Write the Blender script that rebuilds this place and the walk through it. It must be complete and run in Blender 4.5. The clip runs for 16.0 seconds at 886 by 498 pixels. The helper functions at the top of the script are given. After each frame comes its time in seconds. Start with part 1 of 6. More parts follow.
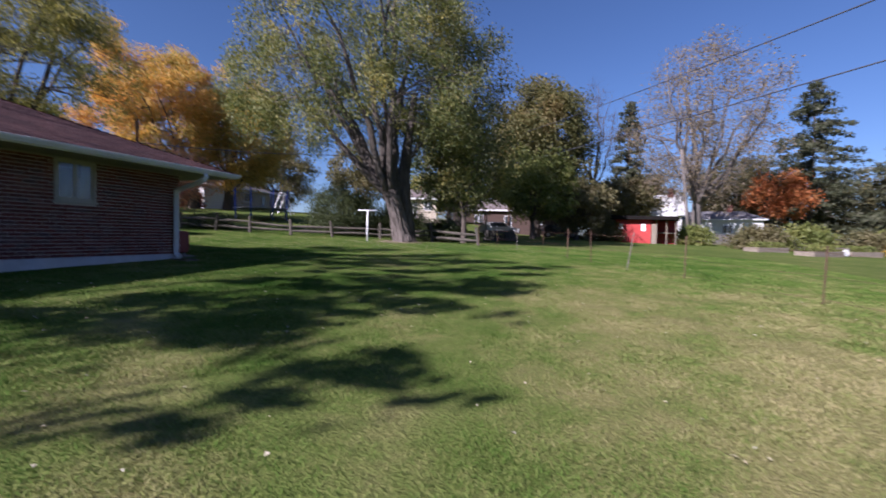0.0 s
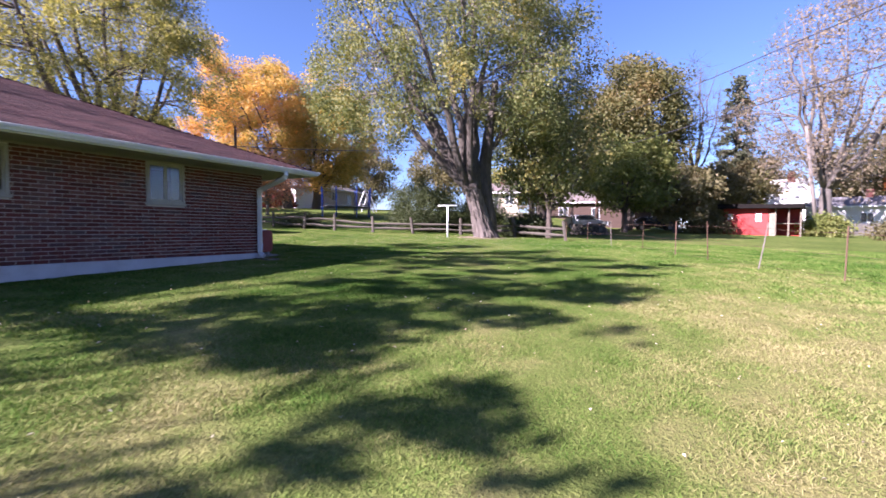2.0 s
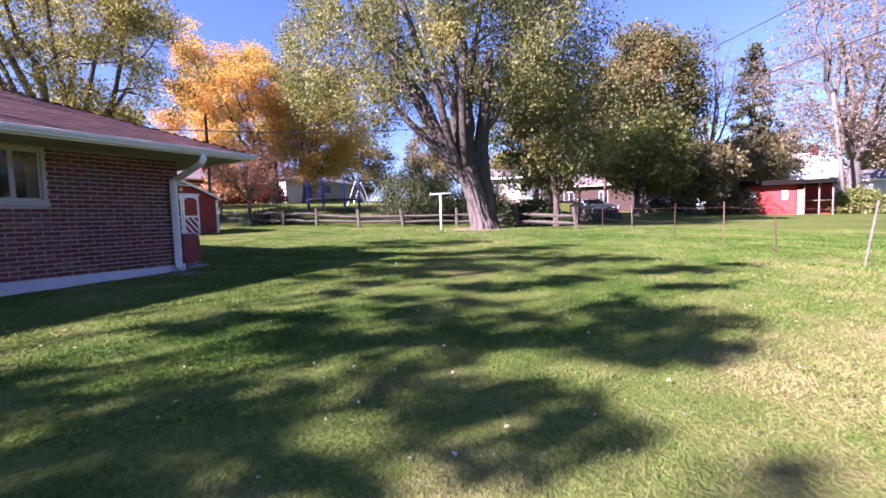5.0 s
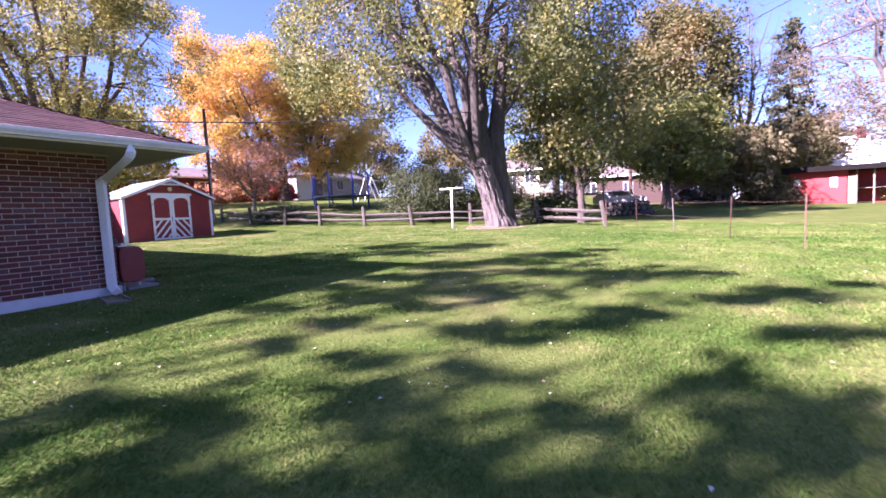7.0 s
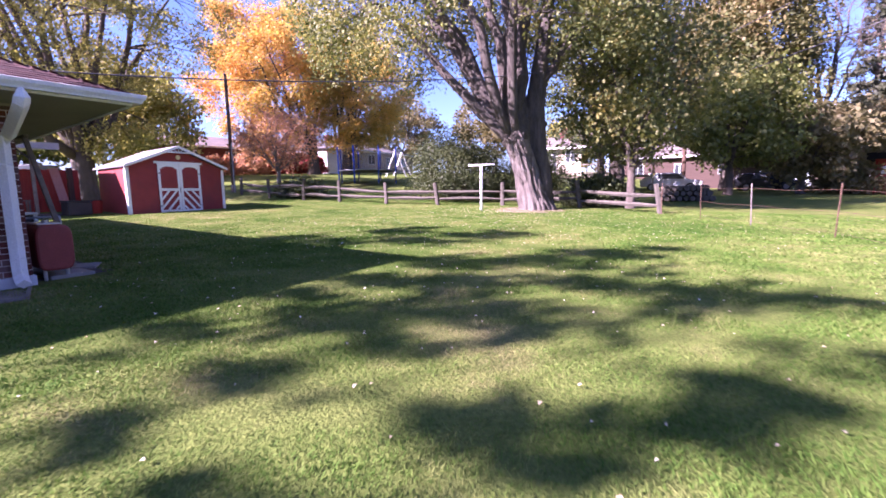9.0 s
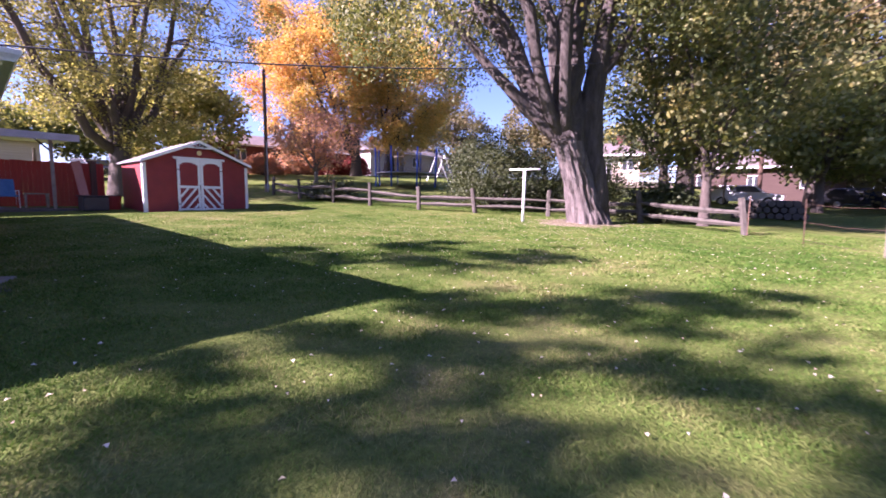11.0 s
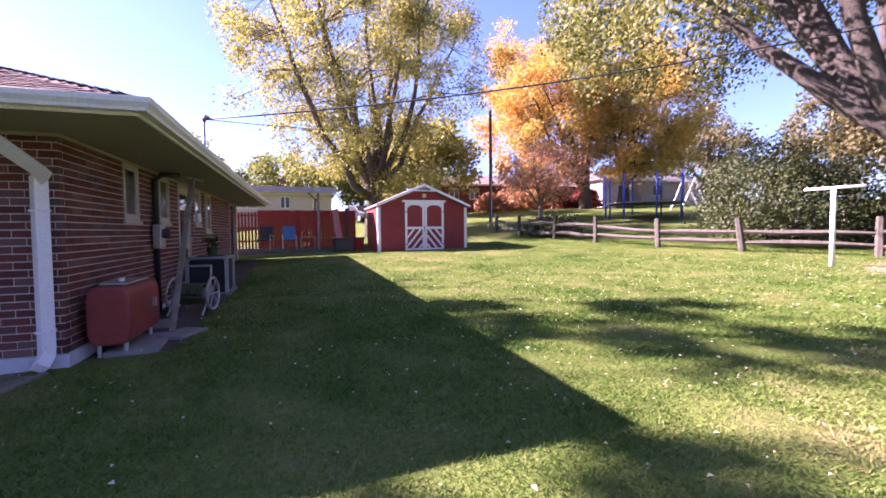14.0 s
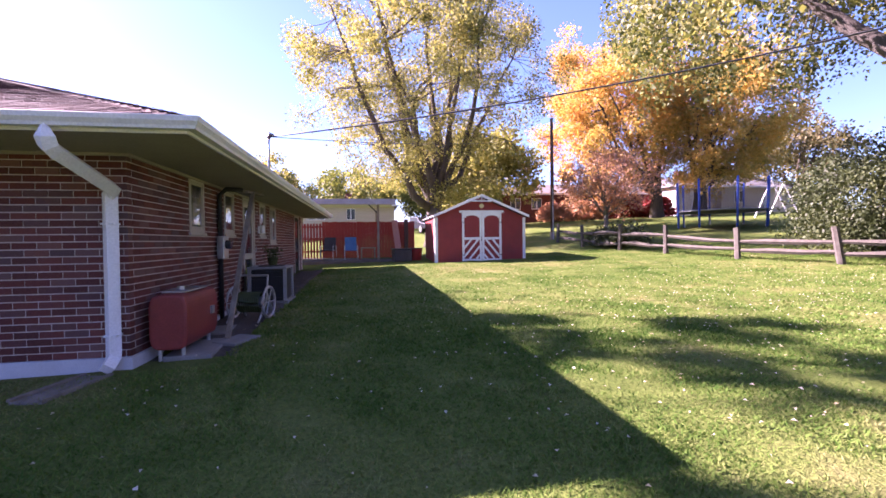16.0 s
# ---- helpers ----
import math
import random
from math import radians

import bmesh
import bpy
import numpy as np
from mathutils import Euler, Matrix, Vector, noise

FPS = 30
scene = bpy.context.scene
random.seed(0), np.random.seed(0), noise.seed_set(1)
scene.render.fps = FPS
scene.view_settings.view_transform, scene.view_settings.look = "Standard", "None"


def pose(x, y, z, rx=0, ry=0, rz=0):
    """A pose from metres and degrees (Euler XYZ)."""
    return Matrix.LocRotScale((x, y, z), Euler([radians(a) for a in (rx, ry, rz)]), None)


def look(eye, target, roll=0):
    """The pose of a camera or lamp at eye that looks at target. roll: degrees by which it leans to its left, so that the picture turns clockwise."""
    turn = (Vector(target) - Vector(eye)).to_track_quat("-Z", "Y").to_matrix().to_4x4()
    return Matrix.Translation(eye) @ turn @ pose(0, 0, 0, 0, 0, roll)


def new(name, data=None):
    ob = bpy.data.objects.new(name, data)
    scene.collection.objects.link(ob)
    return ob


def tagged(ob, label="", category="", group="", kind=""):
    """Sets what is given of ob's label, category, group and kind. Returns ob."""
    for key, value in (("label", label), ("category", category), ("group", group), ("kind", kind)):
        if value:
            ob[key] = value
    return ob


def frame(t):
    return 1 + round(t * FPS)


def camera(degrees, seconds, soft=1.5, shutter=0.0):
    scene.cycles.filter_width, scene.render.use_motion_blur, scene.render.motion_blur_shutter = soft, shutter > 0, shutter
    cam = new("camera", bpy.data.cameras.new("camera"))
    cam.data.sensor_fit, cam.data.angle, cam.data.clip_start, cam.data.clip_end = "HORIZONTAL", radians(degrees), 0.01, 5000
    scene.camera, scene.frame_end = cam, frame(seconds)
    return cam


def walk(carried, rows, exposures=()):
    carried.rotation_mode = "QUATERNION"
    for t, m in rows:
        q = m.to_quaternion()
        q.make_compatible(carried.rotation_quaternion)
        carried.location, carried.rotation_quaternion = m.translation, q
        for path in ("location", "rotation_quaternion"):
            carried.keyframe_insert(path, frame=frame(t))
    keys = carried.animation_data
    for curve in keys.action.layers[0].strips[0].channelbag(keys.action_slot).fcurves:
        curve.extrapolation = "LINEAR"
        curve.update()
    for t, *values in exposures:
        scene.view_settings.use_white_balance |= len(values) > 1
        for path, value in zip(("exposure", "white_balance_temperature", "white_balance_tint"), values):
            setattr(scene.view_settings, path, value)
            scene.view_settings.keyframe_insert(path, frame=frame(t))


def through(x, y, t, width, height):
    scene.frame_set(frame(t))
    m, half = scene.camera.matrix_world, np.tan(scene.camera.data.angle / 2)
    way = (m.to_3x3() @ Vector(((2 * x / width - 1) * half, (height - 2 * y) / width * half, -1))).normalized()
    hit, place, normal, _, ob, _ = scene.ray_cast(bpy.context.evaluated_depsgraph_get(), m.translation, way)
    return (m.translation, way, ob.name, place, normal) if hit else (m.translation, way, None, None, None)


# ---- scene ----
cam = camera(90.8, 16.0, soft=1.6, shutter=0.4)
PATH = [
    (0, (0.016, -0.001, 1.347), (-0.615, 1.896, 1.288), 1.2),
    (0.5, (-0.198, 0.094, 1.377), (-1.074, 1.892, 1.393), -0.3),
    (1, (-0.329, 0.307, 1.373), (-1.323, 2.042, 1.322), 0.2),
    (1.5, (-0.364, 0.647, 1.383), (-1.384, 2.367, 1.37), 1.1),
    (2, (-0.48, 0.949, 1.366), (-1.445, 2.698, 1.28), 0.3),
    (2.5, (-0.641, 1.344, 1.406), (-1.453, 3.17, 1.341), -0.6),
    (3, (-0.726, 1.838, 1.406), (-1.487, 3.686, 1.46), -0.1),
    (3.5, (-0.881, 2.346, 1.39), (-1.637, 4.197, 1.325), 0.4),
    (4, (-1.041, 2.797, 1.477), (-1.767, 4.659, 1.398), -1.1),
    (4.5, (-1.229, 3.345, 1.467), (-2.073, 5.157, 1.402), -0.4),
    (4.7, (-1.33, 3.547, 1.465), (-2.309, 5.287, 1.344), -1.8),
    (6.8, (-2.192, 5.61, 1.65), (-3.17, 7.347, 1.487), -1.3),
    (7, (-2.273, 5.804, 1.646), (-3.325, 7.498, 1.486), -2.7),
    (7.5, (-2.457, 6.294, 1.675), (-3.546, 7.963, 1.509), 0.4),
    (8, (-2.688, 6.765, 1.688), (-3.682, 8.487, 1.472), 0.0),
    (8.5, (-2.853, 7.24, 1.679), (-3.885, 8.942, 1.483), -0.9),
    (9, (-3.08, 7.735, 1.686), (-4.257, 9.332, 1.431), -0.9),
    (9.2, (-3.197, 7.92, 1.702), (-4.375, 9.524, 1.504), 1.2),
    (11.3, (-4.176, 9.957, 1.756), (-5.596, 11.343, 1.499), 0.6),
    (11.5, (-4.28, 10.097, 1.783), (-5.814, 11.34, 1.466), 0.9),
    (12, (-4.624, 10.413, 1.777), (-6.353, 11.398, 1.575), 1.7),
    (12.5, (-4.831, 10.723, 1.819), (-6.547, 11.737, 1.655), 0.1),
    (13, (-5.043, 11.024, 1.852), (-6.863, 11.846, 1.74), -0.3),
    (13.5, (-5.292, 11.165, 1.879), (-7.184, 11.812, 1.839), -0.2),
    (14, (-5.467, 11.297, 1.887), (-7.37, 11.907, 1.801), -0.6),
    (14.5, (-5.561, 11.482, 1.882), (-7.537, 11.789, 1.84), 0.4),
    (15, (-5.576, 11.566, 1.897), (-7.549, 11.892, 1.879), -0.6),
    (15.5, (-5.571, 11.571, 1.894), (-7.547, 11.878, 1.862), -0.8),
    (16, (-5.561, 11.567, 1.89), (-7.533, 11.898, 1.855), -0.7),
]
EXPOSURES = [(0.0, 1.04, 5630, 30), (0.5, 1.46, 5730, 34), (1.0, 1.77, 5800, 33), (1.5, 2.05, 5780, 37), (2.0, 2.2, 5830, 40), (3.0, 2.34, 5980, 45), (4.5, 2.34, 5880, 50), (7.0, 2.72, 5730, 60), (9.0, 2.72, 5780, 62), (11.5, 2.44, 5930, 60), (12.0, 2.52, 5930, 60), (12.5, 2.82, 5930, 58), (14.0, 2.87, 6180, 59), (16.0, 2.97, 6180, 60)]
walk(cam, [(t, look(eye, target, roll)) for t, eye, target, roll in PATH], EXPOSURES)

# ---- daylight: a low autumn sun from the south-west ----
SUN_FROM = Vector((-1.95, -3.33, 2.47)).normalized()
world = bpy.data.worlds.new("sky")
scene.world = world
world.use_nodes = True
wn, wl = world.node_tree.nodes, world.node_tree.links
sky = wn.new("ShaderNodeTexSky")
sky.sky_type = "NISHITA"
sky.sun_disc = False
sky.sun_elevation = math.asin(SUN_FROM.z)
sky.sun_rotation = math.atan2(SUN_FROM.x, SUN_FROM.y)
sky.altitude, sky.air_density, sky.dust_density, sky.ozone_density = 200, 1.0, 0.4, 6.0
wl.new(sky.outputs[0], wn["Background"].inputs[0])
wn["Background"].inputs[1].default_value = 0.05
sun = new("sun", bpy.data.lights.new("sun", "SUN"))
sun.data.energy, sun.data.angle, sun.data.color = 5.0, radians(0.53), (1.0, 0.93, 0.82)
sun.matrix_world = look(SUN_FROM * 80, (0, 0, 0))


# ---- building helpers ----
class Geo:
    """Collects the vertices and faces of one mesh."""

    def __init__(self):
        self.v, self.f = [], []

    def add(self, verts, faces):
        n = len(self.v)
        self.v += [tuple(p) for p in verts]
        self.f += [tuple(i + n for i in q) for q in faces]
        return self

    def box(self, x0, x1, y0, y1, z0, z1, m=None):
        vs = [Vector((x, y, z)) for z in (z0, z1) for y in (y0, y1) for x in (x0, x1)]
        if m is not None:
            vs = [m @ p for p in vs]
        return self.add(vs, [(0, 2, 3, 1), (4, 5, 7, 6), (0, 1, 5, 4), (2, 6, 7, 3), (0, 4, 6, 2), (1, 3, 7, 5)])

    def beam(self, a, b, w, d, up=(0, 0, 1)):
        """A bar of w by d from a to b."""
        a, b = Vector(a), Vector(b)
        t = (b - a).normalized()
        s = t.cross(Vector(up))
        s = s.normalized() if s.length > 1e-4 else Vector((1, 0, 0))
        n = s.cross(t).normalized()
        vs = [p + s * i * w / 2 + n * j * d / 2 for p in (a, b) for j in (-1, 1) for i in (-1, 1)]
        return self.add(vs, [(0, 2, 3, 1), (4, 5, 7, 6), (0, 1, 5, 4), (2, 6, 7, 3), (0, 4, 6, 2), (1, 3, 7, 5)])

    def tube(self, pts, radii, sides=8, caps=True, wob=0.0, rnd=None):
        pts = [Vector(p) for p in pts]
        if not isinstance(radii, (list, tuple)):
            radii = [radii] * len(pts)
        ref = Vector((0, 0, 1)) if abs((pts[-1] - pts[0]).normalized().z) < 0.9 else Vector((1, 0, 0))
        vs, fs, k = [], [], len(pts)
        for i, p in enumerate(pts):
            t = (pts[min(i + 1, k - 1)] - pts[max(i - 1, 0)]).normalized()
            a = t.cross(ref).normalized()
            b = t.cross(a)
            for j in range(sides):
                w = 2 * math.pi * j / sides
                r = radii[i] * (1 + (wob * noise.noise(Vector((math.cos(w) * 2, math.sin(w) * 2, i * 0.7 + p.x))) if wob else 0))
                vs.append(p + (a * math.cos(w) + b * math.sin(w)) * r)
        for i in range(k - 1):
            for j in range(sides):
                q = (j + 1) % sides
                fs.append((i * sides + j, i * sides + q, (i + 1) * sides + q, (i + 1) * sides + j))
        if caps:
            fs.append(tuple(range(sides))[::-1])
            fs.append(tuple((k - 1) * sides + j for j in range(sides)))
        return self.add(vs, fs)

    def prism(self, outline, a, b):
        """An outline (list of 3D points at a's side) pushed by the vector b - a."""
        d = Vector(b) - Vector(a)
        n = len(outline)
        vs = [Vector(p) for p in outline] + [Vector(p) + d for p in outline]
        return self.add(vs, [tuple(range(n))[::-1], tuple(range(n, 2 * n))] + [(i, (i + 1) % n, n + (i + 1) % n, n + i) for i in range(n)])


def meshed(name, geo, material, smooth=False):
    me = bpy.data.meshes.new(name)
    me.from_pydata(geo.v, [], geo.f)
    me.materials.append(material)
    if smooth:
        me.shade_smooth()
    bm = bmesh.new()
    bm.from_mesh(me)
    bmesh.ops.recalc_face_normals(bm, faces=bm.faces)
    bm.to_mesh(me)
    bm.free()
    return me


def part(name, geo, material, parent=None, label="", smooth=False, bevel=0.0):
    ob = new(name, meshed(name, geo, material, smooth))
    if parent is not None:
        ob.parent = parent
    if bevel:
        mod = ob.modifiers.new("bevel", "BEVEL")
        mod.width, mod.segments, mod.limit_method = bevel, 2, "ANGLE"
    return tagged(ob, label)


def thing(name, loc, rz=0.0, label="", category="", group="", kind=""):
    ob = new(name)
    ob.empty_display_size = 0.2
    ob.matrix_world = pose(*loc, 0, 0, rz)
    return tagged(ob, label, category, group, kind)


def quads(name, co, material, parent=None, label="", per=4):
    """One mesh of many loose faces, per corners each; co has the shape (faces, per, 3)."""
    n = len(co)
    me = bpy.data.meshes.new(name)
    me.vertices.add(n * per)
    me.vertices.foreach_set("co", np.ascontiguousarray(co, dtype=np.float32).ravel())
    me.loops.add(n * per)
    me.loops.foreach_set("vertex_index", np.arange(n * per, dtype=np.int32))
    me.polygons.add(n)
    me.polygons.foreach_set("loop_start", np.arange(0, n * per, per, dtype=np.int32))
    me.polygons.foreach_set("loop_total", np.full(n, per, dtype=np.int32))
    me.update(calc_edges=True)
    me.materials.append(material)
    ob = new(name, me)
    if parent is not None:
        ob.parent = parent
    return tagged(ob, label)


# ---- materials ----
def material(name, rough=0.8, metal=0.0, spec=0.35):
    m = bpy.data.materials.new(name)
    m.use_nodes = True
    nt = m.node_tree
    b = nt.nodes["Principled BSDF"]
    b.inputs["Roughness"].default_value = rough
    b.inputs["Metallic"].default_value = metal
    b.inputs["Specular IOR Level"].default_value = spec
    return m, nt, b


def coords(nt, kind="Object", scale=(1, 1, 1)):
    tc = nt.nodes.new("ShaderNodeTexCoord")
    mp = nt.nodes.new("ShaderNodeMapping")
    mp.inputs["Scale"].default_value = scale
    nt.links.new(tc.outputs[kind], mp.inputs["Vector"])
    return mp.outputs[0]


def world_coords(nt, scale=(1, 1, 1)):
    ge = nt.nodes.new("ShaderNodeNewGeometry")
    mp = nt.nodes.new("ShaderNodeMapping")
    mp.inputs["Scale"].default_value = scale
    nt.links.new(ge.outputs["Position"], mp.inputs["Vector"])
    return mp.outputs[0]


def noisy(nt, vec, scale, detail=4, rough=0.6):
    n = nt.nodes.new("ShaderNodeTexNoise")
    n.inputs["Scale"].default_value, n.inputs["Detail"].default_value, n.inputs["Roughness"].default_value = scale, detail, rough
    nt.links.new(vec, n.inputs["Vector"])
    return n.outputs["Fac"]


def ramp(nt, fac, stops):
    r = nt.nodes.new("ShaderNodeValToRGB")
    e = r.color_ramp.elements
    while len(e) < len(stops):
        e.new(0.5)
    for k, (p, c) in zip(e, stops):
        k.position, k.color = p, (*c, 1)
    nt.links.new(fac, r.inputs[0])
    return r.outputs[0]


def mixed(nt, fac, a, b, mode="MIX"):
    m = nt.nodes.new("ShaderNodeMix")
    m.data_type, m.blend_type = "RGBA", mode
    for sock, val in ((m.inputs[0], fac), (m.inputs[6], a), (m.inputs[7], b)):
        if hasattr(val, "node"):
            nt.links.new(val, sock)
        elif isinstance(val, tuple):
            sock.default_value = (*val, 1)
        else:
            sock.default_value = val
    return m.outputs[2]


def bumped(nt, b, height, strength=0.3, dist=0.01):
    n = nt.nodes.new("ShaderNodeBump")
    n.inputs["Strength"].default_value, n.inputs["Distance"].default_value = strength, dist
    nt.links.new(height, n.inputs["Height"])
    nt.links.new(n.outputs[0], b.inputs["Normal"])


def random_of(nt, island=False):
    if island:
        return nt.nodes.new("ShaderNodeNewGeometry").outputs["Random Per Island"]
    return nt.nodes.new("ShaderNodeObjectInfo").outputs["Random"]


def surface(name, dark, light, rough=0.8, metal=0.0, scale=6.0, grain=60.0, bump=0.25, stretch=(1, 1, 1), spec=0.35, dist=0.008, stain=None, stain_amount=0.5):
    """A plain weathered surface: two colours mixed at two scales, with fine relief."""
    m, nt, b = material(name, rough, metal, spec)
    vec = coords(nt, "Object", stretch)
    big, fine = noisy(nt, vec, scale, 5), noisy(nt, vec, grain, 3, 0.7)
    col = ramp(nt, big, [(0.3, dark), (0.7, light)])
    col = mixed(nt, 0.35, col, ramp(nt, fine, [(0.25, tuple(c * 0.55 for c in dark)), (0.75, tuple(min(1, c * 1.25) for c in light))]))
    if stain:
        col = mixed(nt, ramp(nt, noisy(nt, vec, scale * 0.35, 6, 0.7), [(0.52, (0, 0, 0)), (0.68, (stain_amount,) * 3)]), col, stain)
    nt.links.new(col, b.inputs["Base Color"])
    bumped(nt, b, fine, bump, dist)
    return m


def leafy(name, colours, through=0.35, rough=0.55, patch=0.45):
    """Leaves: each its own shade from the list, lit through."""
    m, nt, b = material(name, rough, 0, 0.3)
    stops = [(i / max(1, len(colours) - 1), c) for i, c in enumerate(colours)]
    big = noisy(nt, world_coords(nt), patch, 3)
    mx = nt.nodes.new("ShaderNodeMath")
    mx.operation = "MULTIPLY_ADD"
    nt.links.new(random_of(nt, True), mx.inputs[0])
    mx.inputs[1].default_value = 0.55
    ad = nt.nodes.new("ShaderNodeMath")
    ad.operation = "MULTIPLY_ADD"
    nt.links.new(big, ad.inputs[0])
    ad.inputs[1].default_value, ad.inputs[2].default_value = 1.5, -0.53
    nt.links.new(ad.outputs[0], mx.inputs[2])
    col = ramp(nt, mx.outputs[0], stops)
    nt.links.new(col, b.inputs["Base Color"])
    tr = nt.nodes.new("ShaderNodeBsdfTranslucent")
    nt.links.new(mixed(nt, 1.0, col, (1.0, 0.95, 0.6), "MULTIPLY"), tr.inputs[0])
    ms = nt.nodes.new("ShaderNodeMixShader")
    ms.inputs[0].default_value = through
    out = nt.nodes["Material Output"]
    nt.links.new(b.outputs[0], ms.inputs[1])
    nt.links.new(tr.outputs[0], ms.inputs[2])
    nt.links.new(ms.outputs[0], out.inputs[0])
    return m


def lawn_colour(nt):
    vec = world_coords(nt)
    ge = nt.nodes.new("ShaderNodeSeparateXYZ")
    nt.links.new(vec, ge.inputs[0])
    big, mid, fine = noisy(nt, vec, 0.22, 4), noisy(nt, vec, 1.3, 4, 0.65), noisy(nt, vec, 30, 3, 0.7)
    dry = nt.nodes.new("ShaderNodeMapRange")
    dry.inputs[1].default_value, dry.inputs[2].default_value, dry.inputs[3].default_value, dry.inputs[4].default_value = -4.2, 2.5, 0.0, 0.165
    nt.links.new(ge.outputs[0], dry.inputs[0])
    north = nt.nodes.new("ShaderNodeMapRange")
    north.inputs[1].default_value, north.inputs[2].default_value, north.inputs[3].default_value, north.inputs[4].default_value = 9, 15, 1.0, 0.0
    nt.links.new(ge.outputs[1], north.inputs[0])
    far = nt.nodes.new("ShaderNodeMapRange")
    far.inputs[1].default_value, far.inputs[2].default_value, far.inputs[3].default_value, far.inputs[4].default_value = 3, 6, 1.0, 0.0
    nt.links.new(ge.outputs[0], far.inputs[0])
    both = nt.nodes.new("ShaderNodeMath")
    both.operation = "MULTIPLY"
    nt.links.new(north.outputs[0], both.inputs[0])
    nt.links.new(far.outputs[0], both.inputs[1])
    amount = nt.nodes.new("ShaderNodeMath")
    amount.operation = "MULTIPLY_ADD"
    nt.links.new(dry.outputs[0], amount.inputs[0])
    nt.links.new(both.outputs[0], amount.inputs[1])
    amount.inputs[2].default_value = -0.046
    s = None
    for sock, k in ((big, 0.55), (mid, 0.45)):
        mm = nt.nodes.new("ShaderNodeMath")
        mm.operation = "MULTIPLY_ADD"
        nt.links.new(sock, mm.inputs[0])
        mm.inputs[1].default_value = k
        nt.links.new(s if s else amount.outputs[0], mm.inputs[2])
        s = mm.outputs[0]
    return s, fine, vec


def lawn_material():
    m, nt, b = material("lawn", 0.95, 0, 0.05)
    s, fine, vec = lawn_colour(nt)
    col = ramp(nt, s, [(0.38, (0.045, 0.085, 0.016)), (0.5, (0.10, 0.13, 0.034)), (0.61, (0.23, 0.19, 0.09))])
    col = mixed(nt, 0.45, col, ramp(nt, fine, [(0.3, (0.035, 0.055, 0.010)), (0.7, (0.21, 0.24, 0.06))]))
    nt.links.new(col, b.inputs["Base Color"])
    bumped(nt, b, fine, 0.9, 0.04)
    return m


def blade_material():
    m, nt, b = material("grass_blades", 0.8, 0, 0.1)
    s, fine, vec = lawn_colour(nt)
    rnd = random_of(nt, True)
    ad = nt.nodes.new("ShaderNodeMath")
    ad.operation = "MULTIPLY_ADD"
    nt.links.new(rnd, ad.inputs[0])
    ad.inputs[1].default_value = 0.17
    nt.links.new(s, ad.inputs[2])
    col = ramp(nt, ad.outputs[0], [(0.42, (0.042, 0.108, 0.014)), (0.56, (0.115, 0.19, 0.034)), (0.67, (0.225, 0.24, 0.08)), (0.80, (0.38, 0.33, 0.165))])
    nt.links.new(col, b.inputs["Base Color"])
    tr = nt.nodes.new("ShaderNodeBsdfTranslucent")
    nt.links.new(col, tr.inputs[0])
    ms = nt.nodes.new("ShaderNodeMixShader")
    ms.inputs[0].default_value = 0.3
    nt.links.new(b.outputs[0], ms.inputs[1])
    nt.links.new(tr.outputs[0], ms.inputs[2])
    nt.links.new(ms.outputs[0], nt.nodes["Material Output"].inputs[0])
    return m


def brick_material(island):
    m, nt, b = material("brick_loose" if island else "brick", 0.85, 0, 0.3)
    col = ramp(nt, random_of(nt, island), [(0.0, (0.055, 0.010, 0.010)), (0.3, (0.115, 0.018, 0.016)), (0.5, (0.16, 0.035, 0.03)), (0.66, (0.085, 0.06, 0.066)), (0.8, (0.22, 0.10, 0.085)), (0.9, (0.12, 0.022, 0.02)), (1.0, (0.065, 0.045, 0.055))])
    vec = world_coords(nt)
    fine = noisy(nt, vec, 90, 4, 0.7)
    col = mixed(nt, 0.3, col, ramp(nt, fine, [(0.3, (0.06, 0.02, 0.018)), (0.75, (0.3, 0.14, 0.11))]))
    nt.links.new(col, b.inputs["Base Color"])
    bumped(nt, b, fine, 0.5, 0.006)
    return m


def shingle_material():
    m, nt, b = material("shingle", 0.9, 0, 0.25)
    col = ramp(nt, random_of(nt, True), [(0.0, (0.04, 0.018, 0.019)), (0.5, (0.066, 0.028, 0.029)), (1.0, (0.105, 0.047, 0.045))])
    vec = world_coords(nt)
    col = mixed(nt, 0.4, col, ramp(nt, noisy(nt, vec, 0.6, 5), [(0.35, (0.03, 0.016, 0.018)), (0.7, (0.11, 0.058, 0.056))]))
    nt.links.new(col, b.inputs["Base Color"])
    bumped(nt, b, noisy(nt, vec, 150, 2), 0.6, 0.004)
    return m


def glass_material():
    m, nt, b = material("window_glass", 0.03, 0, 0.5)
    b.inputs["Transmission Weight"].default_value = 1.0
    b.inputs["IOR"].default_value = 1.45
    b.inputs["Base Color"].default_value = (0.93, 0.96, 0.95, 1)
    bumped(nt, b, noisy(nt, coords(nt), 1.5, 2), 0.04, 0.01)
    return m


